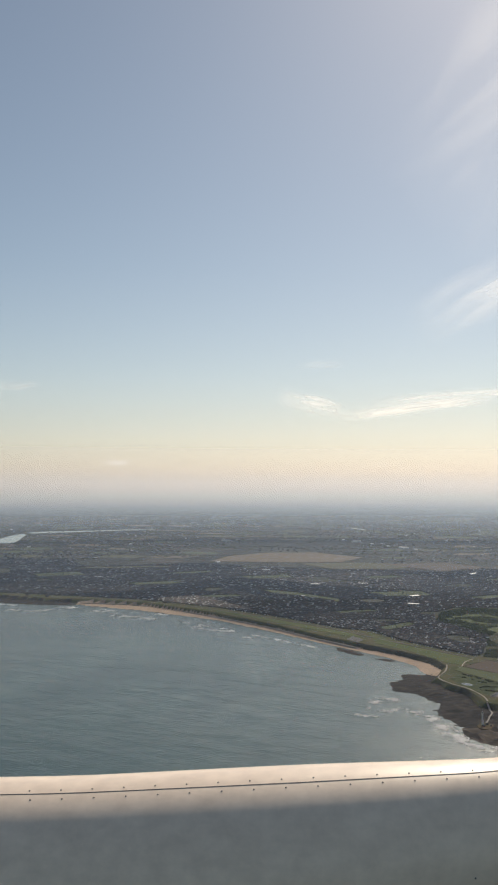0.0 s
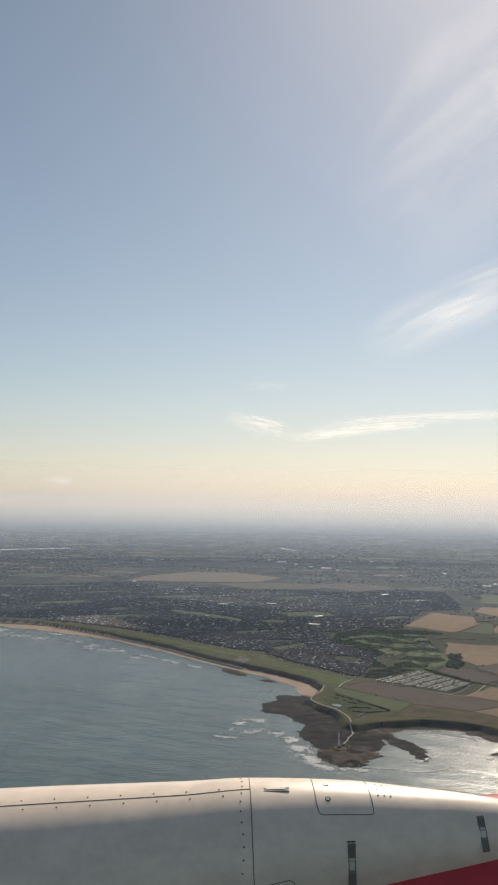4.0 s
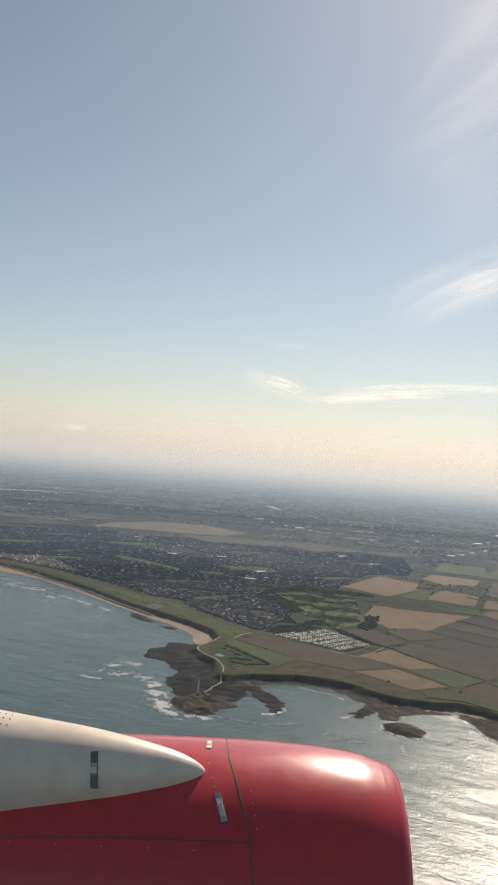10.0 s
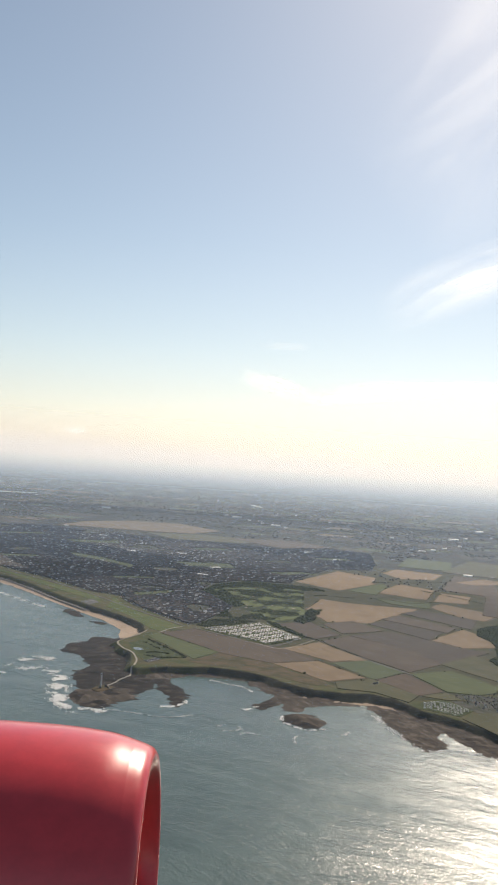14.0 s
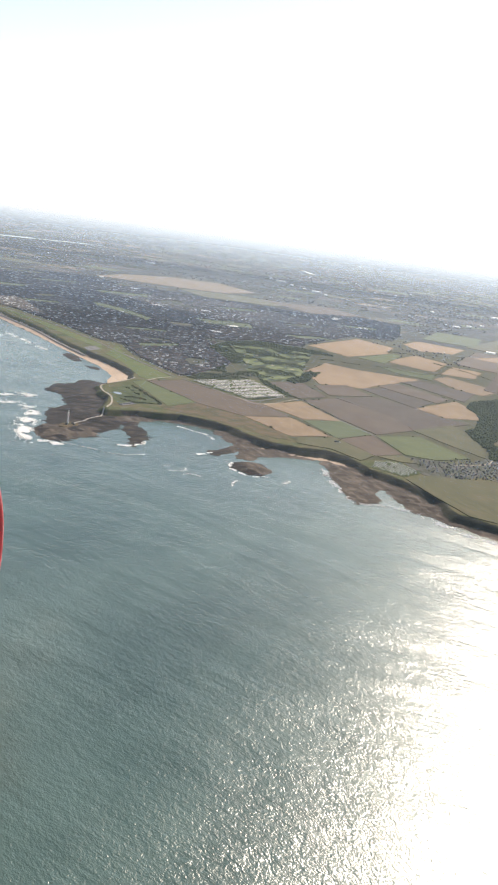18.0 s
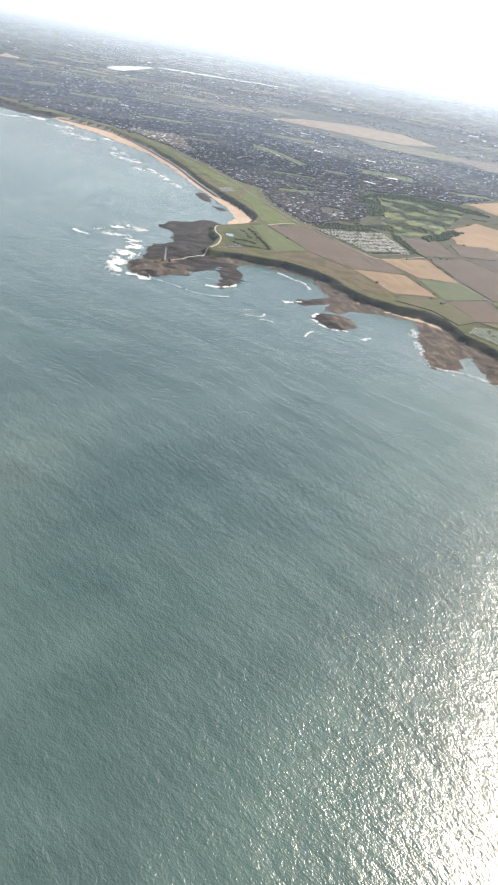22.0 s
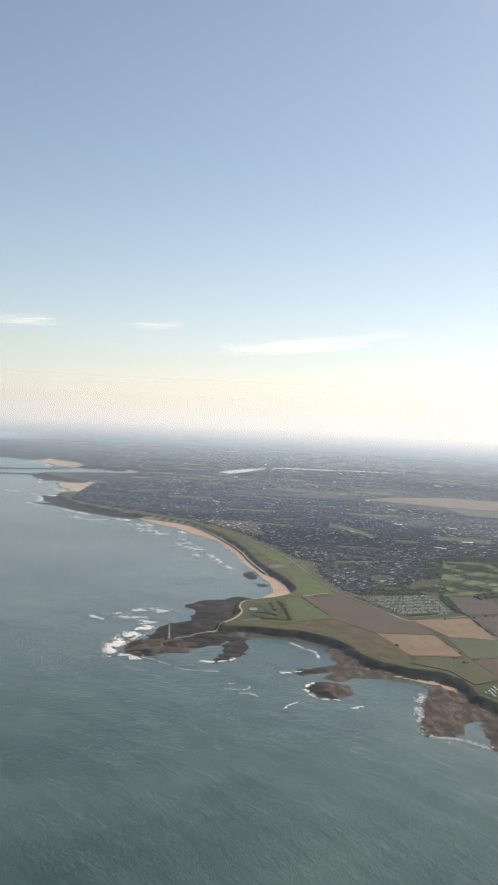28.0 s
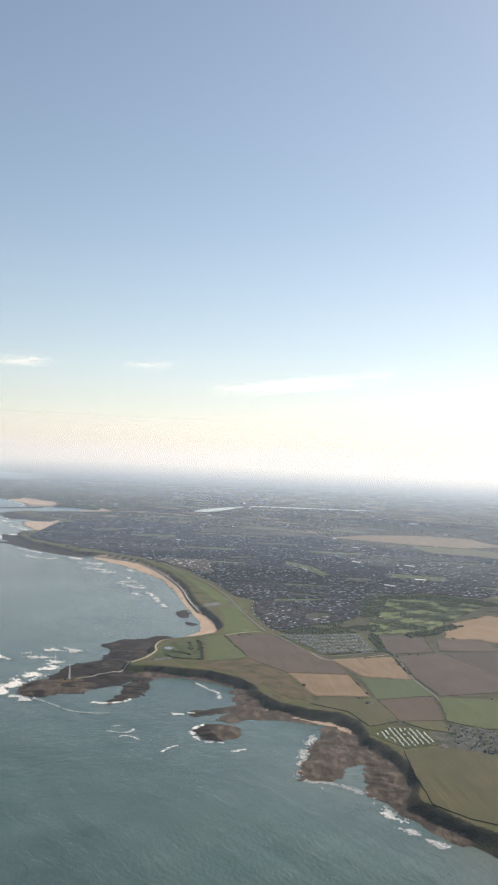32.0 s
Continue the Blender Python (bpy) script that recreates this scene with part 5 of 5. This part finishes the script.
# ---- haze sheets and clouds ----
# haze imitated by upright translucent sheets, opacity and tint painted by height
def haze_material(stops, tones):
    m = bpy.data.materials.new("haze_sheet")
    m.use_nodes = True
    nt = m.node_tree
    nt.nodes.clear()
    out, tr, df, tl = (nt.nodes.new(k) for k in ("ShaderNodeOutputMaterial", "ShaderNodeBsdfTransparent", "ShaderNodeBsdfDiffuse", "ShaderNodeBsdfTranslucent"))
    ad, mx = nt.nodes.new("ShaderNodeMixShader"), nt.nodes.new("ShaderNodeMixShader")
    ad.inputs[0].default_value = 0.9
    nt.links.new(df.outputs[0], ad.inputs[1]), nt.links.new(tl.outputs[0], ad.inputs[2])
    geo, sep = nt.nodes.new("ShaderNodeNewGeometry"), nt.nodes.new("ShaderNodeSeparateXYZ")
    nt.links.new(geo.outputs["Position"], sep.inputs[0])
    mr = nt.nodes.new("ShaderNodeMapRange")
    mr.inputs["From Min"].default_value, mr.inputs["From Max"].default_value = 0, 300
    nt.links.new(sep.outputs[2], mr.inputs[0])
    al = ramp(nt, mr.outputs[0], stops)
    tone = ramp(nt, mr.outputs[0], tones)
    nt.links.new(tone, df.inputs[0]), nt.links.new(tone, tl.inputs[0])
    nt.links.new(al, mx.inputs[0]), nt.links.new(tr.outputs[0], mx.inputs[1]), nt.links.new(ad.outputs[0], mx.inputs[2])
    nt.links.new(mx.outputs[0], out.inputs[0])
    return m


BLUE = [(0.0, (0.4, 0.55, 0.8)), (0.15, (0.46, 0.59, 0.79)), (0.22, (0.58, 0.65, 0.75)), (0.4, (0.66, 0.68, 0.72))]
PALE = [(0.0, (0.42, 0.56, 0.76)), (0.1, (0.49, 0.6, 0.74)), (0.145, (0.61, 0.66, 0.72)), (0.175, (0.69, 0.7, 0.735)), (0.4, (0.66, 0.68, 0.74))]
# the near sheet also imitates window glare, lifting dark tones beyond it
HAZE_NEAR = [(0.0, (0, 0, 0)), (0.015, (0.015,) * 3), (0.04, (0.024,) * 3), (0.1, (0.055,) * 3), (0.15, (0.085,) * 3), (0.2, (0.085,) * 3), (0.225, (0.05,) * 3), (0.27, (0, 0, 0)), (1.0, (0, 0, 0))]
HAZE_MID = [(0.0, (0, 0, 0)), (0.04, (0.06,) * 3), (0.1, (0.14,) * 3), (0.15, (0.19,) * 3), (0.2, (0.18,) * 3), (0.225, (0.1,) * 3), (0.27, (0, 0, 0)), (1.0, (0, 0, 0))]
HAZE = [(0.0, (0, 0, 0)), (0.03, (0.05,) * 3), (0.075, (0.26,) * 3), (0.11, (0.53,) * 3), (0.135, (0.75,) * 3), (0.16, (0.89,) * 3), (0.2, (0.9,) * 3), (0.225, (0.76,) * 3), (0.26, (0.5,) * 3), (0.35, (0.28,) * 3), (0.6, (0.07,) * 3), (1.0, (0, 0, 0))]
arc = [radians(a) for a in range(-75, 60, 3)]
for R, stops, tones, lab in ((1000, HAZE, PALE, "translucent sheet imitating pale haze over the inland horizon"), (480, HAZE_MID, BLUE, "translucent sheet imitating thin blue haze over the inland country"), (184, HAZE_NEAR, BLUE, "translucent sheet imitating faint haze and glare off the coast")):
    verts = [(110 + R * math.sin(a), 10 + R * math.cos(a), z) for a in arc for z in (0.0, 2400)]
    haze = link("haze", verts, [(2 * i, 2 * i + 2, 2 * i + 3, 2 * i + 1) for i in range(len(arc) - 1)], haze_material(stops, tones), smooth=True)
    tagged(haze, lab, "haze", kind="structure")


def cloud_material(name, strength, seed):
    m = bpy.data.materials.new(name)
    m.use_nodes = True
    nt = m.node_tree
    nt.nodes.clear()
    out, tr, tl, mx = (nt.nodes.new(k) for k in ("ShaderNodeOutputMaterial", "ShaderNodeBsdfTransparent", "ShaderNodeBsdfTranslucent", "ShaderNodeMixShader"))
    tl.inputs[0].default_value = (0.95, 0.95, 0.95, 1)
    tc, sep = nt.nodes.new("ShaderNodeTexCoord"), nt.nodes.new("ShaderNodeSeparateXYZ")
    nt.links.new(tc.outputs["UV"], sep.inputs[0])

    def math_node(op, a, b):
        q = nt.nodes.new("ShaderNodeMath")
        q.operation = op
        for s, v in zip(q.inputs, (a, b)):
            if isinstance(v, (int, float)):
                s.default_value = v
            else:
                nt.links.new(v, s)
        return q.outputs[0]
    fall = None
    for k in (0, 1):
        d = math_node("SUBTRACT", math_node("MULTIPLY", sep.outputs[k], 2.0), 1.0)
        e = math_node("SUBTRACT", 1.0, math_node("MULTIPLY", d, d))
        fall = e if fall is None else math_node("MULTIPLY", fall, e)
    mp, n = nt.nodes.new("ShaderNodeMapping"), nt.nodes.new("ShaderNodeTexNoise")
    mp.inputs["Location"].default_value, mp.inputs["Scale"].default_value = (seed, seed * 2, 0), (1.6, 2.6, 1)
    n.inputs["Scale"].default_value, n.inputs["Detail"].default_value, n.inputs["Distortion"].default_value = 1.5, 7, 0.9
    nt.links.new(tc.outputs["UV"], mp.inputs[0]), nt.links.new(mp.outputs[0], n.inputs["Vector"])
    d = math_node("MULTIPLY", math_node("POWER", fall, 1.3), math_node("MULTIPLY", math_node("POWER", n.outputs[0], 2.4), strength * 1.7))
    nt.links.new(math_node("MINIMUM", d, 0.9), mx.inputs[0])
    nt.links.new(tr.outputs[0], mx.inputs[1]), nt.links.new(tl.outputs[0], mx.inputs[2]), nt.links.new(mx.outputs[0], out.inputs[0])
    return m


# the broad (16, 23) entry draws faint cirrus together with painted glare
CLOUDS = [(1.9, 4.7, 2.4, 0.7, -16, 1.1), (8.2, 4.4, 5.2, 0.45, 6, 1.3), (12.5, 5.2, 7.5, 0.4, 3, 1.0), (15.8, 12.6, 8.5, 2.0, 24, 0.6), (-10.4, 0.95, 0.9, 0.2, 3, 2.6), (-16.5, 5.6, 1.5, 0.35, 0, 0.4),
          (-22.2, 4.7, 5.4, 0.5, 5, 1.3), (-39.4, 5.4, 2.8, 0.4, 2, 1.2), (16, 23, 10, 6.5, 40, 0.35), (2.5, 7.2, 1.8, 0.3, 4, 0.25), (6.5, 0.9, 0.8, 0.12, 0, 0.8), (-31, 5.6, 2.0, 0.3, 4, 0.7)]
for i, (az, el, hw, hh, tilt, strength) in enumerate(CLOUDS):
    me = bpy.data.meshes.new("cirrus_cloud")
    bm = bmesh.new()
    uv = bm.loops.layers.uv.new("uv")
    grid = []
    for a in range(13):
        col = []
        for b in range(5):
            u, v = a / 6 - 1, b / 2 - 1
            du, dv = u * hw * math.cos(radians(tilt)) - v * hh * math.sin(radians(tilt)), u * hw * math.sin(radians(tilt)) + v * hh * math.cos(radians(tilt))
            dv += 0.12 * hh * math.sin(3 * u + i)
            A, E = radians(az + du), radians(el + dv)
            col.append((bm.verts.new((110 + 4700 * math.sin(A) * math.cos(E), 10 + 4700 * math.cos(A) * math.cos(E), 62 + 4700 * math.sin(E))), a / 12, b / 4))
        grid.append(col)
    for a in range(12):
        for b in range(4):
            q = [grid[a][b], grid[a + 1][b], grid[a + 1][b + 1], grid[a][b + 1]]
            f = bm.faces.new([v[0] for v in q])
            for lp, v in zip(f.loops, q):
                lp[uv].uv = (v[1], v[2])
    bm.to_mesh(me)
    bm.free()
    me.materials.append(cloud_material("cirrus", strength, i * 3.7))
    tagged(new("cirrus_cloud", me), "thin white wisp of cirrus cloud in pale sky" if hw > 1 else "small flat cloud low over the horizon", "cloud", "high thin clouds")


# ---- aircraft engine ----
def paint(name, colour, rough, metal, coat):
    m, nt, b = material(name, rough, metal, colour)
    n = noise_tex(nt, 0.35, 5, 0.65)
    c = ramp(nt, n.outputs[0], [(0.3, tuple(v * 0.93 for v in colour)), (0.7, tuple(min(1, v * 1.1) for v in colour))])
    s = noise_tex(nt, 0.5, 3, 0.6, (1, 1, 2))
    c = mix(nt, c, ramp(nt, s.outputs[0], [(0.3, (0.95, 0.95, 0.945)), (0.6, (1.02, 1.02, 1.02))]), 1.0, "MULTIPLY")
    nt.links.new(c, b.inputs["Base Color"])
    r = ramp(nt, s.outputs[0], [(0.3, (rough * 0.92,) * 3), (0.7, (rough * 1.1,) * 3)])
    nt.links.new(r, b.inputs["Roughness"])
    b.inputs["Coat Weight"].default_value, b.inputs["Coat Roughness"].default_value = coat, 0.08
    return m


M["silver"] = paint("silver_grey_paint", (0.92, 0.76, 0.62), 0.36, 0.0, 0.1)
M["red"] = paint("red_gloss_paint", (0.62, 0.042, 0.05), 0.3, 0.0, 0.5)
M["seam"], _, _ = material("dark_seam", 0.7, 0, (0.13, 0.115, 0.105))
M["slot"], _, _ = material("latch_slot", 0.6, 0.2, (0.2, 0.18, 0.16))
M["steel"], _, _ = material("bare_steel", 0.45, 0.3, (0.55, 0.53, 0.49))
M["pale_metal"], _, _ = material("pale_latch_metal", 0.45, 0.2, (0.72, 0.68, 0.58))
M["grille"], _, _ = material("dark_latch_plate", 0.6, 0.2, (0.3, 0.28, 0.26))
M["handle"], _, _ = material("worn_latch_metal", 0.55, 0.3, (0.5, 0.46, 0.4))
M["lip"], _, _ = material("polished_lip", 0.3, 0.85, (0.75, 0.73, 0.7))

# profiles along the engine's axis: place, radius, height of the centre line
FAIRING = bend([(-104, 0.5, -40.6), (-101, 6.5, -40.6), (-80, 9.3, -40.4), (-60.9, 9.3, -40.05), (-39.55, 9.0, -39.14), (-23.54, 7.4, -37.28), (-17.13, 6.8, -36.47), (-7.53, 5.5, -35.59),
                (-0.59, 4.4, -35.33), (3.15, 3.8, -35.22), (6.88, 3.1, -35.18), (10.62, 2.15, -35.07), (12.49, 1.5, -35.01), (13.66, 0.9, -34.98), (14.3, 0.4, -34.98), (14.52, 0.02, -34.98)], 5)
COWL = bend([(-98, 5.0, -47.9), (-80, 7.2, -47.9), (-58.48, 9.2, -47.9), (-41.63, 11.0, -47.9), (-24.78, 12.6, -47.9), (-7.92, 13.4, -47.9), (6.69, 13.7, -47.9), (15.67, 13.75, -47.9), (21.0, 13.65, -47.9), (25.5, 13.4, -47.9), (29.2, 12.95, -47.9), (31.6, 12.3, -47.9)], 5)
LIP = bend([(31.6, 12.3, -47.9), (32.9, 11.8, -47.9), (33.4, 11.1, -47.9), (32.9, 10.4, -47.9), (30.2, 10.0, -47.9), (16, 9.8, -47.9)], 5)


def turned(prof, depth, seg=72, cap=True, front=True):
    bm = bmesh.new()
    rings = [[bm.verts.new((p[0], depth - p[1] * math.cos(6.2832 * i / seg), p[2] + p[1] * math.sin(6.2832 * i / seg))) for i in range(seg)] for p in prof]
    for a, b in zip(rings, rings[1:]):
        for i in range(seg):
            f = bm.faces.new((a[i], b[i], b[(i + 1) % seg], a[(i + 1) % seg]))
            f.smooth = True
    if cap:
        bm.faces.new(rings[0])
        if front:
            bm.faces.new(rings[-1][::-1])
    bmesh.ops.recalc_face_normals(bm, faces=bm.faces)
    return bm


BODY = {"fairing": (FAIRING, 85.5), "cowl": (COWL, 90.0)}


def on_skin(body, place, angle, proud=0.0):
    prof, depth = BODY[body]
    xs2 = [p[0] for p in prof]
    r = float(np.interp(place, xs2, [p[1] for p in prof])) + proud
    cz = float(np.interp(place, xs2, [p[2] for p in prof]))
    a = radians(angle)
    return Vector((place, depth - r * math.cos(a), cz + r * math.sin(a))), Vector((0, -math.cos(a), math.sin(a)))


def seam(body, line, width, parent, label="", mat="seam"):
    """A thin sealed joint that follows the skin."""
    bm = bmesh.new()
    pts = []
    for (p0, a0), (p1, a1) in zip(line, line[1:]):
        n = max(2, int(abs(a1 - a0) / 3 + abs(p1 - p0) / 1.5))
        pts += [(p0 + (p1 - p0) * i / n, a0 + (a1 - a0) * i / n) for i in range(n)]
    pts.append(line[-1])
    q = [on_skin(body, *p, 0.02) for p in pts]
    prev = None
    for i, (c, nrm) in enumerate(q):
        d = (q[min(i + 1, len(q) - 1)][0] - q[max(i - 1, 0)][0]).normalized()
        s = d.cross(nrm).normalized() * width / 2
        ring = [bm.verts.new(c + s - nrm * 0.06), bm.verts.new(c + s * 0.7 + nrm * 0.02), bm.verts.new(c - s * 0.7 + nrm * 0.02), bm.verts.new(c - s - nrm * 0.06)]
        if prev:
            for k in range(3):
                bm.faces.new((prev[k], ring[k], ring[k + 1], prev[k + 1]))
        prev = ring
    return part("seam", bm, M[mat], parent, label)


def plate(body, place, angle, length, width, turn, height):
    """A bevelled plate lying on the skin: length runs round the body when turn is 0."""
    c, nrm = on_skin(body, place, angle)
    ax = Vector((1, 0, 0))
    up = nrm.cross(ax).normalized() * -1
    m = Matrix((ax, up, nrm)).transposed().to_4x4()
    m.translation = c
    bm = bmesh.new()
    bmesh.ops.create_cube(bm, size=1, matrix=m @ pose(0, 0, 0, 0, 0, turn) @ Matrix.Diagonal((width, length, height, 1)))
    bmesh.ops.bevel(bm, geom=bm.edges[:], offset=min(width, height) * 0.12, segments=1, affect="EDGES")
    return bm


# enlarged engine hung over the sea, placed from the camera pose near 7 s
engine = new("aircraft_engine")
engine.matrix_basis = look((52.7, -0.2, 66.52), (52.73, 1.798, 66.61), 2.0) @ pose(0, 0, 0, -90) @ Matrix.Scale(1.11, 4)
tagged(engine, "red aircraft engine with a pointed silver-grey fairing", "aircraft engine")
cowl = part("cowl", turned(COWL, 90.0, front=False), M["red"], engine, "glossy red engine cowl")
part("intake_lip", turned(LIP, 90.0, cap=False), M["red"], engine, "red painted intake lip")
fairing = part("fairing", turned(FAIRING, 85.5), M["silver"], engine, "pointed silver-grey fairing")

seam("fairing", [(-17.1, 110), (-17.0, 55), (-17.0, 34), (-16.9, -15), (-16.9, -60)], 0.085, fairing)
# added intake interior, unseen on the real engine: dark disc, spinner, blades
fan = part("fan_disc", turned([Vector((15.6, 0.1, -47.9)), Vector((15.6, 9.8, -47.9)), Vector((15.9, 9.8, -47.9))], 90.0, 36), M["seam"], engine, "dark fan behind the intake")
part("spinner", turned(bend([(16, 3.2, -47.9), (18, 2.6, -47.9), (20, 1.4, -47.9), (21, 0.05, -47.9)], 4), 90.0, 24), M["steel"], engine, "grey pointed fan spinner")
for i in range(22):
    a = 6.2832 * i / 22
    bm = bmesh.new()
    ring = []
    for r, tw in ((3.0, 0.9), (6.5, 0.55), (9.7, 0.3)):
        c, s = math.cos(a), math.sin(a)
        for side in (-1, 1):
            off = side * 0.75
            ring.append(bm.verts.new((16.9 + off * math.cos(tw), 90 + r * c - off * math.sin(tw) * s, -47.9 + r * s + off * math.sin(tw) * c)))
    for k in (0, 2):
        bm.faces.new((ring[k], ring[k + 1], ring[k + 3], ring[k + 2]))
    bmesh.ops.solidify(bm, geom=bm.faces[:], thickness=0.12)
    part("fan_blade", bm, M["steel"], fan)

seam("fairing", [(-100, 77), (-60, 76), (-40, 75), (-23, 75.8), (-17.1, 77.4)], 0.07, fairing)
seam("fairing", [(-16.7, -2.2), (-13.7, -1.2), (-13.3, -4), (-13.27, -28), (-13.3, -60)], 0.07, fairing)
seam("fairing", [(-11.0, 110), (-11.04, 97), (-10.9, 60), (-10.75, 49.6), (-10.4, 47.5), (-6.0, 46.0), (-5.6, 47), (-5.6, 60), (-5.83, 100), (-5.8, 112)], 0.07, fairing)
seam("cowl", [(16.1, 125), (16.22, 103), (16.65, 80), (17.7, 62), (18.3, 51.5), (18.9, 42), (19.3, 25), (19.4, 0), (19.4, -40)], 0.16, cowl)
seam("cowl", [(-40, 36), (-20, 38), (0, 40.5), (7.9, 41.9), (18.9, 42)], 0.13, cowl)


def latch(body, parent, place, angle, length, width, turn, label, pale=False):
    """A flush latch: thin frame, plate, small raised handle and a darker lower plate."""
    base = part("latch", plate(body, place, angle, length, width, turn, 0.08), M["handle" if pale else "slot"], parent, label)
    part("handle", plate(body, place, angle, length * 0.2, width * 0.7, turn, 0.22), M["pale_metal"], base)
    prof, _ = BODY[body]
    r = float(np.interp(place, [p[0] for p in prof], [p[1] for p in prof]))
    for s in (-1, 1):
        along = s * length * 0.29
        spot = (place - math.sin(radians(turn)) * along, angle - math.cos(radians(turn)) * math.degrees(along / r))
        part("plate", plate(body, *spot, length * 0.36, width * 0.8, turn, 0.13), M["pale_metal" if pale else "steel" if s < 0 else "grille"], base)
    for s in (-1, 1):
        along = s * length * 0.52
        spot = (place - math.sin(radians(turn)) * along, angle - math.cos(radians(turn)) * math.degrees(along / r))
        part("rim", plate(body, *spot, length * 0.035, width * 1.1, turn, 0.1), M["seam"], base)


latch("fairing", fairing, -8.0, 1.5, 3.9, 0.7, 0, "recessed steel cowl latch")
latch("fairing", fairing, 4.66, 21, 3.0, 0.66, -5, "recessed steel cowl latch")
latch("fairing", fairing, -14.6, 76, 0.5, 2.3, 0, "small steel latch near the crest")
latch("cowl", cowl, 14.62, 91.5, 2.2, 0.5, 0, "small pale latch near the crest", True)
latch("cowl", cowl, 16.15, 54.5, 2.8, 0.55, -16, "pale steel cowl latch", True)
for p, a in ((-9.79, 63.8), (-9.76, 85)):
    c, nrm = on_skin("fairing", p, a)
    for rad, hgt, mat, nm in ((0.3, 0.05, "seam", "fastener"), (0.19, 0.08, "lip", "fastener_head")):
        bm = bmesh.new()
        bmesh.ops.create_cone(bm, cap_ends=True, segments=14, radius1=rad, radius2=rad * 0.85, depth=hgt, matrix=Matrix.Translation(c) @ nrm.to_track_quat("Z", "Y").to_matrix().to_4x4())
        part(nm, bm, M[mat], fairing)
RIVET = {}
for body, rad, mat in (("fairing", 0.1, "slot"), ("cowl", 0.055, "pale_metal")):
    RIVET[body] = bpy.data.meshes.new("rivet")
    bm = bmesh.new()
    bmesh.ops.create_cone(bm, cap_ends=True, segments=8, radius1=rad, radius2=rad * 0.65, depth=0.06)
    bm.to_mesh(RIVET[body])
    bm.free()
    RIVET[body].materials.append(M[mat])
RIVETS = [("fairing", -17.9 + 0.12 * math.sin(i), 100 - i * 9.0) for i in range(15)] + [("fairing", -20 - i * 3.1, 79.5) for i in range(24)] + [("fairing", -19.6 - i * 3.1, 71) for i in range(24)] + \
         [("fairing", -21 - i * 3.4, -6 + (i % 2) * 5) for i in range(6)] + [("fairing", -16.0 + (i % 2) * 1.9, -7 - (i // 2) * 14) for i in range(4)] + [("fairing", -4.9 + (i % 3) * 0.6, 92 - (i // 3) * 11) for i in range(9)] + \
         [("cowl", 17.6 + i * 0.2, 92 - i * 5.0) for i in range(10)] + [("cowl", 14.6 + i * 0.2, 80 - i * 4.2) for i in range(7)] + [("cowl", -2 + i * 4.0, 38.5) for i in range(5)]
for body, p, a in RIVETS:
    c, nrm = on_skin(body, p, a, 0.02)
    rv = new("rivet", RIVET[body])
    rv.parent = fairing if body == "fairing" else cowl
    rv.matrix_local = Matrix.Translation(c) @ nrm.to_track_quat("Z", "Y").to_matrix().to_4x4()
